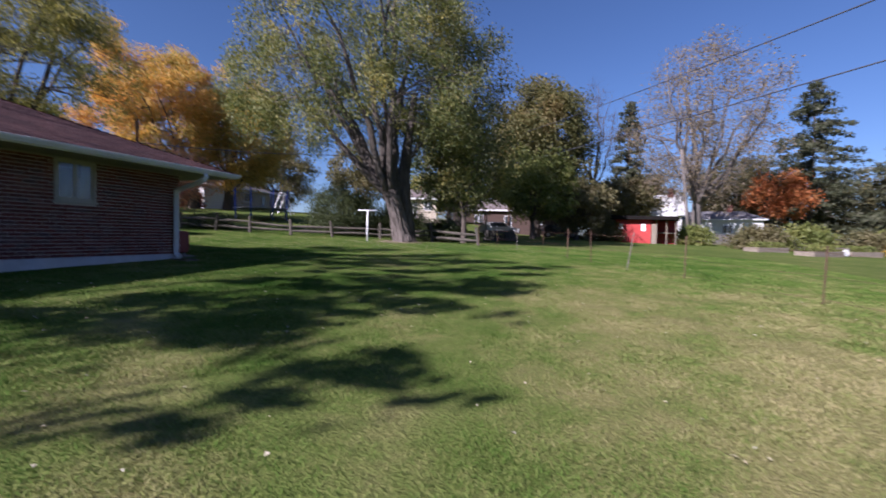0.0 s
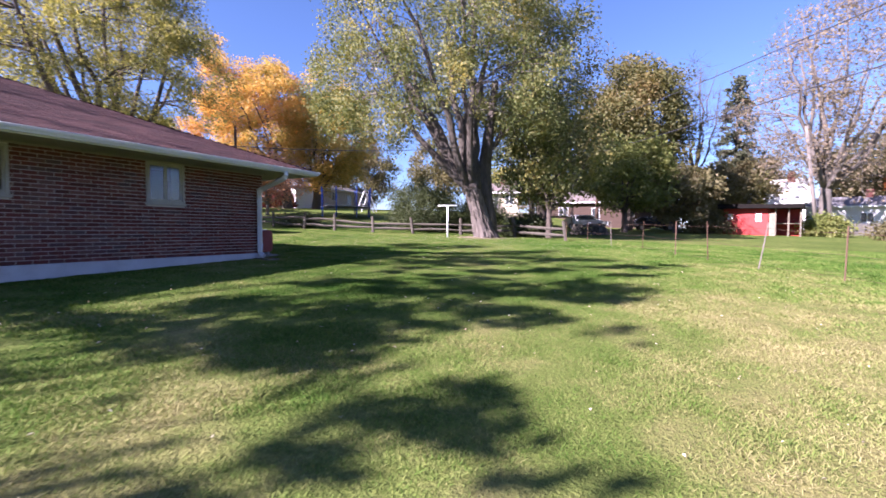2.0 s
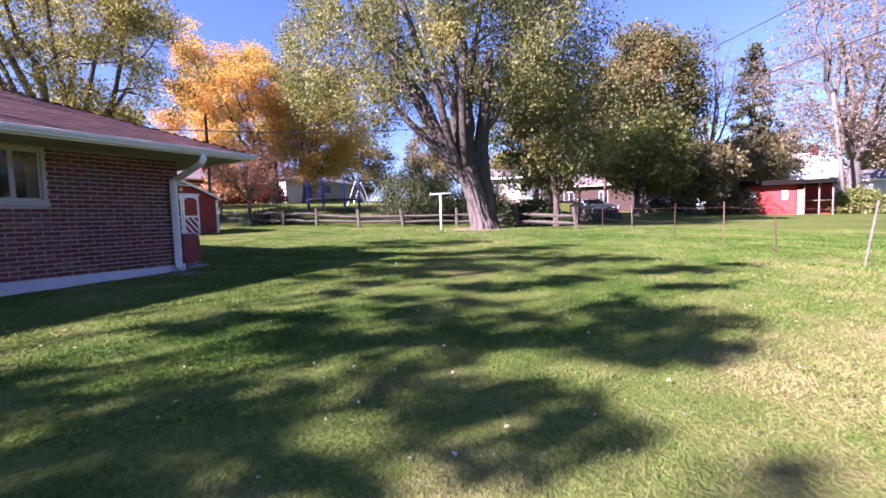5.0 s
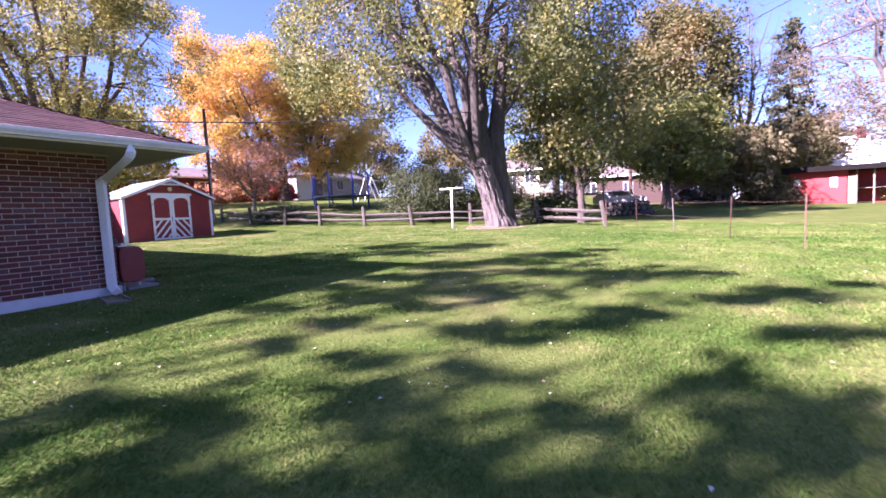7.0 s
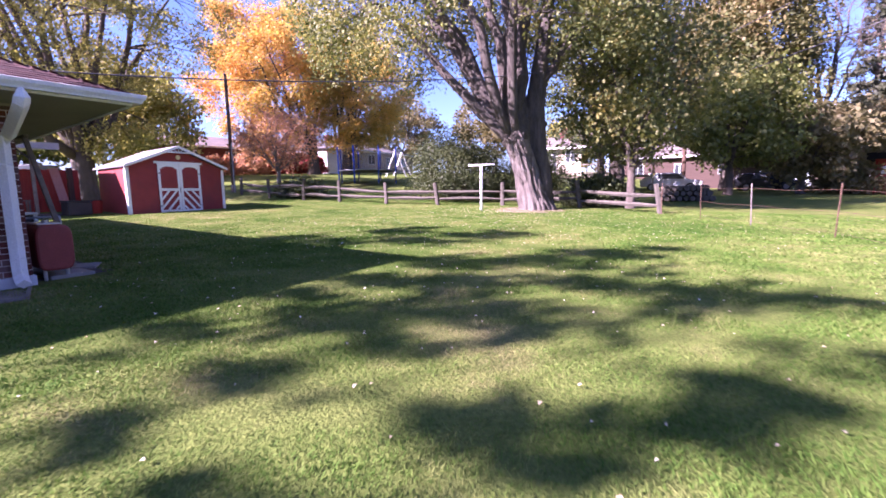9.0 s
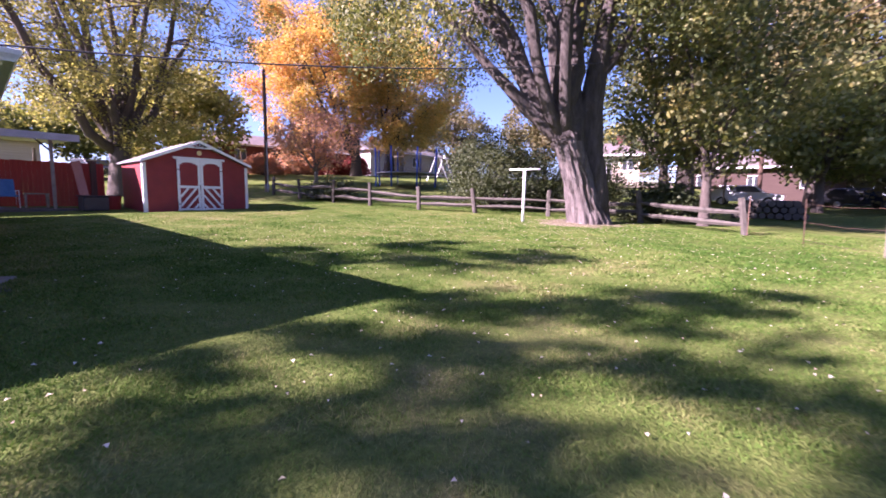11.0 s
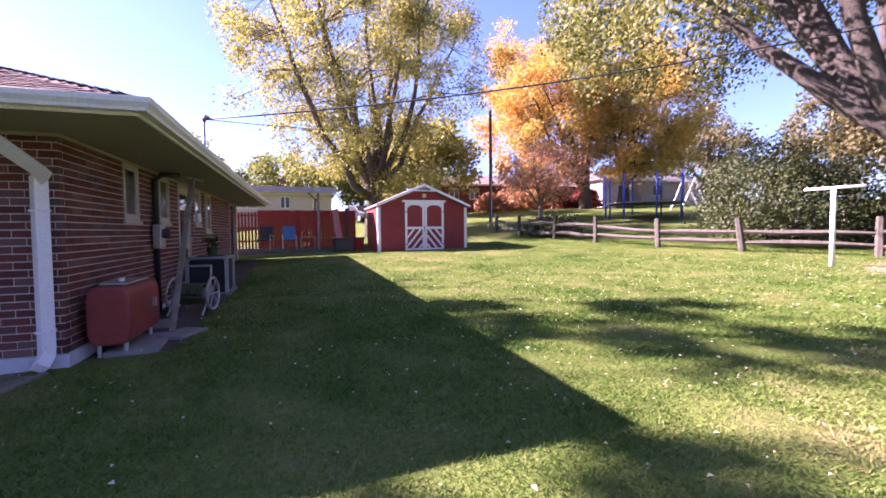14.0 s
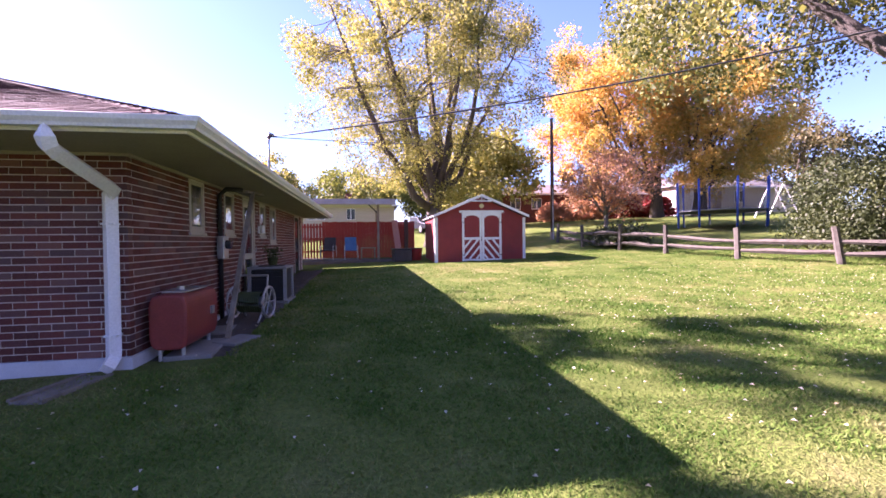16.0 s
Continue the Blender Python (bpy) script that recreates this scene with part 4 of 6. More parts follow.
def conifer(base, h, r, seed, label, sparse=1.0):
    """A spruce: a straight stem, whorls of drooping boughs, short needle sprays along each."""
    rnd, rng = random.Random(seed), np.random.default_rng(seed)
    t = thing("spruce_tree", base, 0, label, "tree")
    part("trunk", Geo().tube([(0, 0, -0.2), (0, 0, h * 0.5), (0, 0, h)], [0.3, 0.18, 0.02], 8), BARK_DARK, t, smooth=True)
    wood, cen = Geo(), []
    z = h * 0.12
    while z < h * 0.98:
        f = 1 - z / h
        n = 6
        for i in range(n):
            if rnd.random() > sparse:
                continue
            w = rnd.uniform(0, 2 * math.pi)
            L = r * (f ** 0.6) * rnd.uniform(0.6, 1.15) + 0.25
            e = Vector((math.cos(w) * L, math.sin(w) * L, z - 0.16 * L))
            pl = curve_pts((0, 0, z), e, (0, 0, -0.05 * L), 4, rnd)
            wood.tube(pl, [0.05, 0.04, 0.03, 0.02, 0.01], 4, caps=False)
            k = int(40 * L / 2 + 10)
            tt = rng.random(k) ** 0.7
            p = np.outer(1 - tt, (0, 0, z)) + np.outer(tt, e)
            cen.append(p + rng.normal(size=(k, 3)) * np.array([0.22, 0.22, 0.2]) - np.array([0, 0, 0.15]))
        z += h * 0.022
    tagged(part("bough", wood, BARK_DARK, t), kind="stuff")
    leaf_cloud("crown", np.concatenate(cen), SPRUCE, t, 0.36, seed, 0.6)


conifer(at(29.0, 73.5), 23, 8.5, 71, "broad dark green spruce", 0.6)
conifer(at(5.4, 72.5), 21, 4.2, 72, "slim spruce with gaps between its boughs", 0.6)
conifer(at(38.0, 70.0), 18, 6.0, 73, "broad dark green spruce", 0.8)


def shrub(name, x, y, radii, leaves, size, mat, label, seed, stems=9, group=""):
    rnd, rng = random.Random(seed), np.random.default_rng(seed)
    t = thing(name, at(x, y), 0, label, "shrub", group)
    rx, ry, rz = radii
    cl = []
    g = Geo()
    for i in range(stems * 7):
        v = rng.normal(size=3)
        v /= np.linalg.norm(v)
        v[2] = abs(v[2]) * 1.0 - 0.1
        p = v * np.array([rx, ry, rz * 1.5]) * rng.uniform(0.6, 1.0)
        p[2] = max(0.25, p[2] + rz * 0.3)
        cl.append(p)
        if i % 3 == 0:
            g.tube(curve_pts((p[0] * 0.1, p[1] * 0.1, -0.1), p, (0, 0, 0.2), 3, rnd, 0.04), [0.035, 0.025, 0.015, 0.006], 5, caps=False)
    tagged(part("stem", g, BARK_DARK, t), kind="stuff")
    cl = np.array(cl)
    each = rng.multinomial(leaves, np.full(len(cl), 1 / len(cl)))
    cen = np.repeat(cl, each, 0)
    cen = cen + rng.normal(size=cen.shape) * np.array([0.32, 0.32, 0.26]) * (rx / 2.2)
    cen[:, 2] = np.maximum(cen[:, 2], 0.05)
    leaf_cloud("foliage", cen, mat, t, size, seed + 1, 0.3)


shrub("lilac_bush", -16.6, 27.4, (2.6, 2.4, 2.15), 34000, 0.085, DEEP, "big dense green bush behind the rail fence", 81, 14)
shrub("lilac_bush", -13.4, 29.6, (2.0, 2.0, 1.7), 17000, 0.085, DEEP, "big dense green bush behind the rail fence", 82, 10)
shrub("fence_bush", -9.2, 27.6, (1.6, 1.2, 0.8), 4500, 0.13, DEEP, "low tangled bush behind the old maple", 83)
shrub("fence_bush", -24.4, 23.0, (1.8, 0.9, 0.45), 3500, 0.13, DEEP, "low weeds along the rail fence", 84)
for i, (x, y, r) in enumerate(((-46.5, 33.5, 2.4), (-46.0, 36.6, 2.2), (-46.5, 30.0, 2.0), (-45.5, 40.2, 1.8))):
    shrub("burning_bush", x, y, (1.3, r, 1.25), 4200, 0.2, CRIMSON if i % 2 else PINKISH, "rounded crimson hedge bush before the brick ranch", 85 + i, group="crimson bushes")
for i, (x, y, s) in enumerate(((14.0, 45.0, 1.5), (18.0, 46.5, 1.7), (22.0, 45.5, 1.4), (10.2, 50.5, 1.4), (1.6, 48.6, 1.5), (27.0, 50, 1.8), (33, 52, 2.0))):
    shrub("garden_bush", x, y, (s * 1.5, s, s * 0.8), 4000, 0.2, PALE_GREEN if i % 2 else DULL, "leafy bush in the neighbours' garden", 92 + i, group="neighbours' garden bushes")
shrub("ornamental_grass", -29.0, 19.4, (0.7, 0.7, 0.65), 2200, 0.12, PALE_GREEN, "pale green tuft beside the shed", 101)
# ---- shed ----
def shed():
    x0, y0, y1, dep = -22.6, 14.12, 17.82, 3.0
    zb = 1.02
    s = thing("garden_shed", (x0, (y0 + y1) / 2, zb), 0, "red wooden garden shed with white trimmed double doors", "shed")
    hw, eave, peak = (y1 - y0) / 2, 1.83, 2.62
    g = Geo()
    g.prism([(0, -hw, 0), (0, hw, 0), (0, hw, eave), (0, 0, peak), (0, -hw, eave)], (0, 0, 0), (-dep, 0, 0))
    part("wall_shell", g, BARN, s)
    for sgn in (-1, 1):
        g = Geo()
        a = Vector((0.22, 0, peak + 0.05))
        b = Vector((0.22, sgn * (hw + 0.1), eave + 0.005))
        n = Vector((0, 0, 0.06))
        g.prism([a, b, b + n, a + n], (0, 0, 0), (-dep - 0.44, 0, 0))
        part("roof_slope", g, GREYROOF, s)
        g = Geo()
        g.prism([a + Vector((0.004, 0, -0.05)), b + Vector((0.004, 0, -0.04)), b + n + Vector((0.004, 0, 0)), a + n + Vector((0.004, 0, 0))], (0, 0, 0), (0.025, 0, 0))
        part("rake_board", g, WHITE, s)
        g = Geo().box(0.004, 0.03, sgn * (hw - 0.045) - 0.055, sgn * (hw - 0.045) + 0.055, 0, eave - 0.02)
        part("corner_board", g, WHITE, s)
        g = Geo().box(-0.1, 0.0, sgn * (hw + 0.012) - 0.012, sgn * (hw + 0.012) + 0.012, 0, eave - 0.02)
        part("corner_board", g, WHITE, s)
    dy0, dy1, dz = 15.2 - 15.97, 16.82 - 15.97, 2.0
    g = Geo().box(0.005, 0.035, dy0 - 0.1, dy1 + 0.1, dz, dz + 0.09)
    part("lintel", g, WHITE, s)
    mid = (dy0 + dy1) / 2
    for k, (a, b) in enumerate(((dy0, mid - 0.006), (mid + 0.006, dy1))):
        d = part("door", Geo().box(0.004, 0.03, a, b, 0.06, dz), BARN, s)
        g = Geo()
        for p, q, c, e in ((a, a + 0.09, 0.06, dz), (b - 0.09, b, 0.06, dz), (a + 0.09, b - 0.09, 0.06, 0.16), (a + 0.09, b - 0.09, 0.92, 1.02)):
            g.box(0.034, 0.05, p, q, c, e)
        # arched top rail
        n = 8
        w = b - a - 0.18
        for i in range(n):
            u0, u1 = a + 0.09 + w * i / n, a + 0.09 + w * (i + 1) / n
            m = abs((i + 0.5) / n - 0.5) * 2
            g.box(0.034, 0.05, u0, u1, dz - 0.11 - 0.13 * m ** 3, dz)
        part("door_trim", g, WHITE, d)
        for i in range(4):
            lo, hi = 0.16, 0.92
            g = Geo()
            s0 = -0.35 + i * 0.28
            # a slat rising towards the middle of the pair
            pts = []
            for zz in (lo, hi):
                u = s0 + (zz - lo) * 0.82
                pts.append((u, zz))
            (u0, z0_), (u1, z1_) = pts
            W = w
            if u0 < 0:
                z0_ += -u0 / 0.82
                u0 = 0
            if u1 > W:
                z1_ -= (u1 - W) / 0.82
                u1 = W
            if z1_ - z0_ < 0.1:
                continue
            f = (lambda u: a + 0.09 + u) if k == 0 else (lambda u: b - 0.09 - u)
            g.beam((0.041, f(u0), z0_), (0.041, f(u1), z1_), 0.075, 0.012, up=(1, 0, 0))
            part("slat", g, WHITE, d)
        for zz in (0.3, 1.6):
            part("hinge", Geo().box(0.051, 0.056, (a if k == 0 else b - 0.1), (a + 0.1 if k == 0 else b), zz, zz + 0.03), BLACK, d)
    part("door_handle", Geo().box(0.051, 0.075, mid - 0.03, mid - 0.015, 0.85, 1.05), BLACK, s)
    n = 24
    g = Geo().prism([(0.005, 0.09 * math.cos(2 * math.pi * i / n) + mid, 2.27 + 0.09 * math.sin(2 * math.pi * i / n)) for i in range(n)], (0, 0, 0), (0.025, 0, 0))
    part("round_plaque", g, surface("sun_plaque", (0.6, 0.45, 0.2), (0.75, 0.6, 0.35), 0.6), s, "round straw-coloured sun plaque")
    # gable ornament
    g = Geo()
    g.beam((0.23, -0.42, peak - 0.17), (0.23, 0.42, peak - 0.17), 0.03, 0.05)
    for dy in (-0.28, -0.14, 0, 0.14, 0.28):
        g.beam((0.23, dy * 0.35, peak - 0.17), (0.23, dy, peak - 0.02 - abs(dy) * 0.4), 0.025, 0.03, up=(1, 0, 0))
    part("gable_ornament", g, WHITE, s)


shed()


# ---- rail fence ----
RAIL_POSTS = [(-28.3, 21.8), (-25.4, 21.8), (-22.9, 22.2), (-20.7, 22.8), (-18.0, 23.4), (-15.55, 24.35), (-12.9, 25.75), (-9.4, 26.2), (-6.05, 24.8)]


def rail_fence():
    rnd = random.Random(8)
    f = thing("rail_fence", at(*RAIL_POSTS[0]), 0, "weathered split-rail fence, its posts leaning", "fence")
    o = Vector(f.location)
    tops = []
    for x, y in RAIL_POSTS:
        b = Vector(at(x, y, -0.2)) - o
        t = b + Vector((rnd.uniform(-0.22, 0.22), rnd.uniform(-0.12, 0.12), rnd.uniform(1.2, 1.38)))
        g = Geo().tube([b, b.lerp(t, 0.5), t], [0.1, 0.095, 0.088], 6, wob=0.25)
        part("post", g, RAILWOOD, f)
        tops.append((b, t))
    for (b0, t0), (b1, t1) in zip(tops, tops[1:]):
        for h in (0.4, 0.68):
            p, q = b0.lerp(t0, h), b1.lerp(t1, h + rnd.uniform(-0.05, 0.05))
            g = Geo().tube([p + Vector((0, 0, rnd.uniform(-0.06, 0.04))), p.lerp(q, 0.35) + Vector((0, 0, rnd.uniform(-0.06, 0.02))), p.lerp(q, 0.7) + Vector((0, 0, rnd.uniform(-0.05, 0.03))), q], [0.05, 0.085, 0.08, 0.045], 5, wob=0.35)
            part("rail", g, RAILWOOD, f)


rail_fence()
WIRE_POSTS = [(-6.0, 24.6), (-4.7, 23.6), (-3.35, 21.9), (-1.9, 19.6), (-0.72, 16.9), (0.12, 15.2), (1.06, 13.6), (2.33, 12.35), (4.2, 9.95), (6.1, 7.6), (8.0, 5.2)]


def wire_fence():
    rnd = random.Random(9)
    f = thing("wire_fence", at(*WIRE_POSTS[0]), 0, "sagging wire fence on thin rusty posts", "fence")
    o = Vector(f.location)
    tops = []
    for i, (x, y) in enumerate(WIRE_POSTS):
        b = Vector(at(x, y, -0.15)) - o
        lean = Vector((0.2, 0.12, 0)) if i == 6 else Vector((rnd.uniform(-0.05, 0.05), rnd.uniform(-0.05, 0.05), 0))
        t = b + Vector((0, 0, 1.25)) + lean
        g = Geo()
        g.beam(b, t, 0.024, 0.009)
        g.beam(b + Vector((0, 0.012, 0)), t + Vector((0, 0.012, 0)), 0.008, 0.028)
        part("post", g, PALE_POST if i in (6, 2) else RUST, f)
        tops.append((b, t))
    for (b0, t0), (b1, t1) in zip(tops[1:], tops[2:]):
        for h in (0.2, 0.55, 0.9):
            p, q = b0.lerp(t0, h), b1.lerp(t1, h)
            part("wire", Geo().tube([p, p.lerp(q, 0.5) - Vector((0, 0, 0.04)), q], 0.003, 4), RUST, f)


wire_fence()


def clothes_post():
    c = thing("clothes_post", at(-12.3, 22.9), 12, "white T-shaped metal clothes-line post", "post")
    part("pole", Geo().tube([(0, 0, -0.2), (0, 0, 1.8)], 0.05, 12), WHITE, c, smooth=True)
    part("crossbar", Geo().tube([(-0.55, 0, 1.8), (0.55, 0, 1.8)], 0.032, 8), WHITE, c, smooth=True)
    for x in (-0.5, -0.2, 0.2, 0.5):
        part("hook", Geo().tube([(x, 0, 1.83), (x, 0, 1.87)], 0.008, 5), METAL, c)


clothes_post()


# ---- neighbours' houses ----
BEIGE = surface("beige_siding", (0.42, 0.36, 0.28), (0.55, 0.48, 0.38), 0.8, scale=1.5, grain=30, bump=0.2, stretch=(0.3, 0.3, 8))
WHITE_SIDING = surface("white_siding", (0.5, 0.5, 0.5), (0.64, 0.64, 0.63), 0.7, scale=1.5, grain=30, bump=0.2, stretch=(0.3, 0.3, 8))
FAR_BRICK = surface("far_red_brick", (0.085, 0.028, 0.024), (0.15, 0.05, 0.042), 0.85, scale=3, grain=22, bump=0.4, stretch=(1, 1, 3))
# brown siding with the trees' shade mixed into its colour
SHADED_SIDING = surface("shade_brown_siding", (0.045, 0.028, 0.022), (0.08, 0.05, 0.04), 0.85, scale=2, grain=22, bump=0.3, stretch=(0.3, 0.3, 6))
PANE = surface("dark_window_pane", (0.03, 0.035, 0.04), (0.07, 0.08, 0.09), 0.1, scale=2, grain=20, bump=0.02, spec=0.6)


def neighbour(name, x, y, rz, length, depth, wall_h, roof_h, wall_mat, roof_mat, windows, label, gable=False, sink=0.0):
    """A one-storey house: length along its own y, its front looking to its own +x."""
    h = thing(name, at(x, y, -sink), rz, label, "house")
    a, b = depth / 2, length / 2
    part("wall", Geo().box(-a, a, -b, b, -0.6, wall_h), wall_mat, h)
    o, e = 0.5, wall_h - 0.05
    g = Geo()
    if gable:
        g.add([(a + o, -b - o, e), (a + o, b + o, e), (-a - o, b + o, e), (-a - o, -b - o, e), (0, -b - o, e + roof_h), (0, b + o, e + roof_h)], [(0, 1, 5, 4), (2, 3, 4, 5), (0, 4, 3), (1, 2, 5), (0, 3, 2, 1)])
    else:
        g.add([(a + o, -b - o, e), (a + o, b + o, e), (-a - o, b + o, e), (-a - o, -b - o, e), (0, -b + a * 0.8, e + roof_h), (0, b - a * 0.8, e + roof_h)], [(0, 1, 5, 4), (2, 3, 4, 5), (0, 4, 3), (1, 2, 5), (0, 3, 2, 1)])
    rf = part("roof", g, roof_mat, h)
    part("eave_board", Geo().box(a + o - 0.02, a + o + 0.04, -b - o, b + o, e - 0.14, e + 0.03), WHITE, h)
    part("chimney", Geo().box(-0.4, 0.4, b * 0.3, b * 0.3 + 0.7, e, e + roof_h + 0.8), FAR_BRICK, rf)
    for u, w, z0, z1 in windows:
        win = part("window", Geo().box(a + 0.005, a + 0.05, u - w / 2, u + w / 2, z0, z1), WHITE, h)
        for k in range(2):
            c = u + (k - 0.5) * w / 2
            part("pane", Geo().box(a + 0.052, a + 0.06, c - w / 4 + 0.05, c + w / 4 - 0.05, z0 + 0.08, z1 - 0.08), PANE, win)
    return h


neighbour("brick_ranch_house", -54.0, 34.0, -6, 17, 8, 2.7, 1.5, FAR_BRICK, BROWNROOF, [(-6.5, 1.1, 1.0, 2.2), (-4.2, 1.1, 1.0, 2.2), (0, 2.2, 0.8, 2.2), (5, 1.3, 1.0, 2.2)], "low brick ranch house with a brown roof")
neighbour("white_garage", -48.6, 44.3, 4, 3.6, 5, 2.9, 1.2, WHITE_SIDING, GREYROOF, [], "white sided garage lit by the sun", True)
neighbour("grey_roof_house", -51.5, 54.5, 8, 13, 8, 2.7, 1.7, BEIGE, GREYROOF, [(-4, 1.4, 0.9, 2.2), (0, 1.0, 0.0, 2.1), (4, 1.6, 0.9, 2.2)], "beige house with a grey roof")
neighbour("beige_house", -56.0, 6.7, 0, 15, 8, 3.2, 0.8, BEIGE, GREYROOF, [(-5, 1.8, 1.6, 2.8), (-0.5, 1.8, 1.6, 2.8), (3, 0.9, 1.6, 2.8)], "beige house beyond the patio fence")
neighbour("beige_cottage", -21.5, 52.0, -70, 6, 4.5, 2.4, 1.3, BEIGE, BROWNROOF, [(-1.8, 1.0, 0.9, 2.0), (0.2, 0.9, 0.0, 2.0), (2.0, 1.0, 0.9, 2.0)], "small beige cottage behind the maple")
neighbour("brown_cottage", -11.0, 63.0, -82, 13, 7, 2.9, 1.8, SHADED_SIDING, BROWNROOF, [(-4, 1.2, 0.9, 2.2), (0, 1.0, 0.0, 2.1), (4, 1.2, 0.9, 2.2)], "brown house, the shade of trees put into its dark siding")
neighbour("white_farmhouse", 9.4, 66.8, -100, 5, 4.5, 3.4, 2.9, WHITE_SIDING, WHITE_SIDING, [(-1.4, 0.9, 1.0, 2.2), (1.4, 0.9, 1.0, 2.2)], "white house with a steep pale gable", True)
neighbour("white_bungalow", 17.0, 73.0, -105, 12, 6, 3.2, 1.3, WHITE_SIDING, GREYROOF, [(-4, 1.2, 1.2, 2.4), (2, 1.2, 1.2, 2.4)], "long white bungalow among trees")


def coop():
    c = thing("chicken_coop", at(5.6, 49.5, 0.3), -12, "bright red coop with a dark flat roof", "coop")
    red = surface("bright_red_paint", (0.30, 0.025, 0.022), (0.42, 0.04, 0.035), 0.6, scale=1.5, grain=25, bump=0.15)
    part("wall", Geo().box(-2.7, 0.6, -1.4, 1.4, -0.8, 2.1), red, c)
    part("roof", Geo().prism([(-3.1, -2.1, 2.08), (3.0, -2.1, 2.0), (3.0, -2.1, 2.3), (-3.1, -2.1, 2.5)], (0, 0, 0), (0, 3.9, 0)), TARPAPER, c)
    part("window", Geo().box(-2.4, -2.0, -1.44, -1.405, 1.1, 1.6), WHITE, c)
    part("door", Geo().box(-0.3, 0.1, -1.44, -1.405, 0.9, 1.6), WHITE, c)
    for x in (1.1, 2.0, 2.8):
        part("post", Geo().tube([(x, -1.5, -0.6), (x, -1.5, 2.2)], 0.06, 6), OLDWOOD, c)
    part("back_wall", Geo().box(0.6, 2.8, 1.3, 1.4, -0.8, 2.1), red, c)
    part("shelf", Geo().box(0.602, 2.7, -0.2, 1.3, 0.7, 0.78), OLDWOOD, c)
    part("wire_panel", Geo().box(0.65, 1.15, -1.46, -1.42, -0.6, 1.6), OLDWOOD, c)


coop()


def lean_pole():
    p = thing("utility_pole", at(11.3, 58.0), 0, "pale leaning utility pole beside the bare tree", "pole")
    part("pole", Geo().tube([(0, 0, -0.3), (-1.2, 0, 11.0)], [0.2, 0.14], 8), BARK_PALE, p, smooth=True)
    p = thing("utility_pole", at(-29.9, 22.2), 0, "dark wooden utility pole with a pale foot", "pole")
    part("pole", Geo().tube([(0, 0, 0.4), (0.02, 0, 4.0), (0, 0, 7.1)], [0.11, 0.1, 0.085], 10), POLEWOOD, p, smooth=True)
    part("foot", Geo().tube([(0, 0, -0.3), (0, 0, 0.45)], 0.135, 10), OLDWOOD, p, "pale weathered foot", smooth=True)
    part("insulator", Geo().tube([(0.1, 0, 6.9), (0.22, 0, 6.9)], 0.03, 6), METAL, p)
    part("ground_strip", Geo().box(0.1, 0.13, -0.03, 0.03, 0.0, 3.0), METAL, p)


lean_pole()


def cable(a, b, sag, r, label):
    a, b = Vector(a), Vector(b)
    c = thing("overhead_cable", a, 0, label, "cable")
    pts = [a.lerp(b, i / 16) - a - Vector((0, 0, sag * 4 * (i / 16) * (1 - i / 16))) for i in range(17)]
    part("strand", Geo().tube(pts, r, 6), CABLE, c, smooth=True)


def lerped(a, b, t):
    return Vector(a).lerp(Vector(b), t)


F1, N1 = (-5.6, 44.5, 12.4), (3.86, 20.05, 8.73)
F2, N2 = (-6.3, 44.0, 9.2), (7.12, 21.3, 8.0)
cable(lerped(F1, N1, -0.35), lerped(F1, N1, 2.2), 0.5, 0.02, "thin dark power line over the gardens")
cable(lerped(F2, N2, -0.35), lerped(F2, N2, 2.2), 0.5, 0.026, "thick grey power line over the gardens")
MAST = Vector((-16.2, 9.3, 4.35))
cable(MAST, (-9.0, 27.5, 7.0), 0.5, 0.017, "black service cable from the roof mast")
cable(MAST, (-29.9, 22.2, 8.0), 0.3, 0.009, "thin service line to the wooden pole")


def pole_behind():
    p = thing("utility_pole", at(-9.2, 52.6), 0, "far power line pole among the trees", "pole")
    part("pole", Geo().tube([(0, 0, -0.3), (0, 0, 13.5)], [0.18, 0.12], 8), POLEWOOD, p)
    part("crossarm", Geo().beam((-1.2, 0, 12.2), (1.2, 0, 12.2), 0.1, 0.12), POLEWOOD, p)


pole_behind()


def roof_mast():
    m = thing("service_mast", (MAST.x, MAST.y, 3.0), 0, "grey electrical mast through the eaves", "mast")
    part("pipe", Geo().tube([(0, 0, 0.0), (0, 0, 1.36)], 0.03, 8), METAL, m, smooth=True)
    part("weatherhead", Geo().tube([(0, 0, 1.3), (0.02, 0.05, 1.42), (0.0, 0.12, 1.38)], [0.045, 0.05, 0.03], 8), METAL, m, smooth=True)


roof_mast()


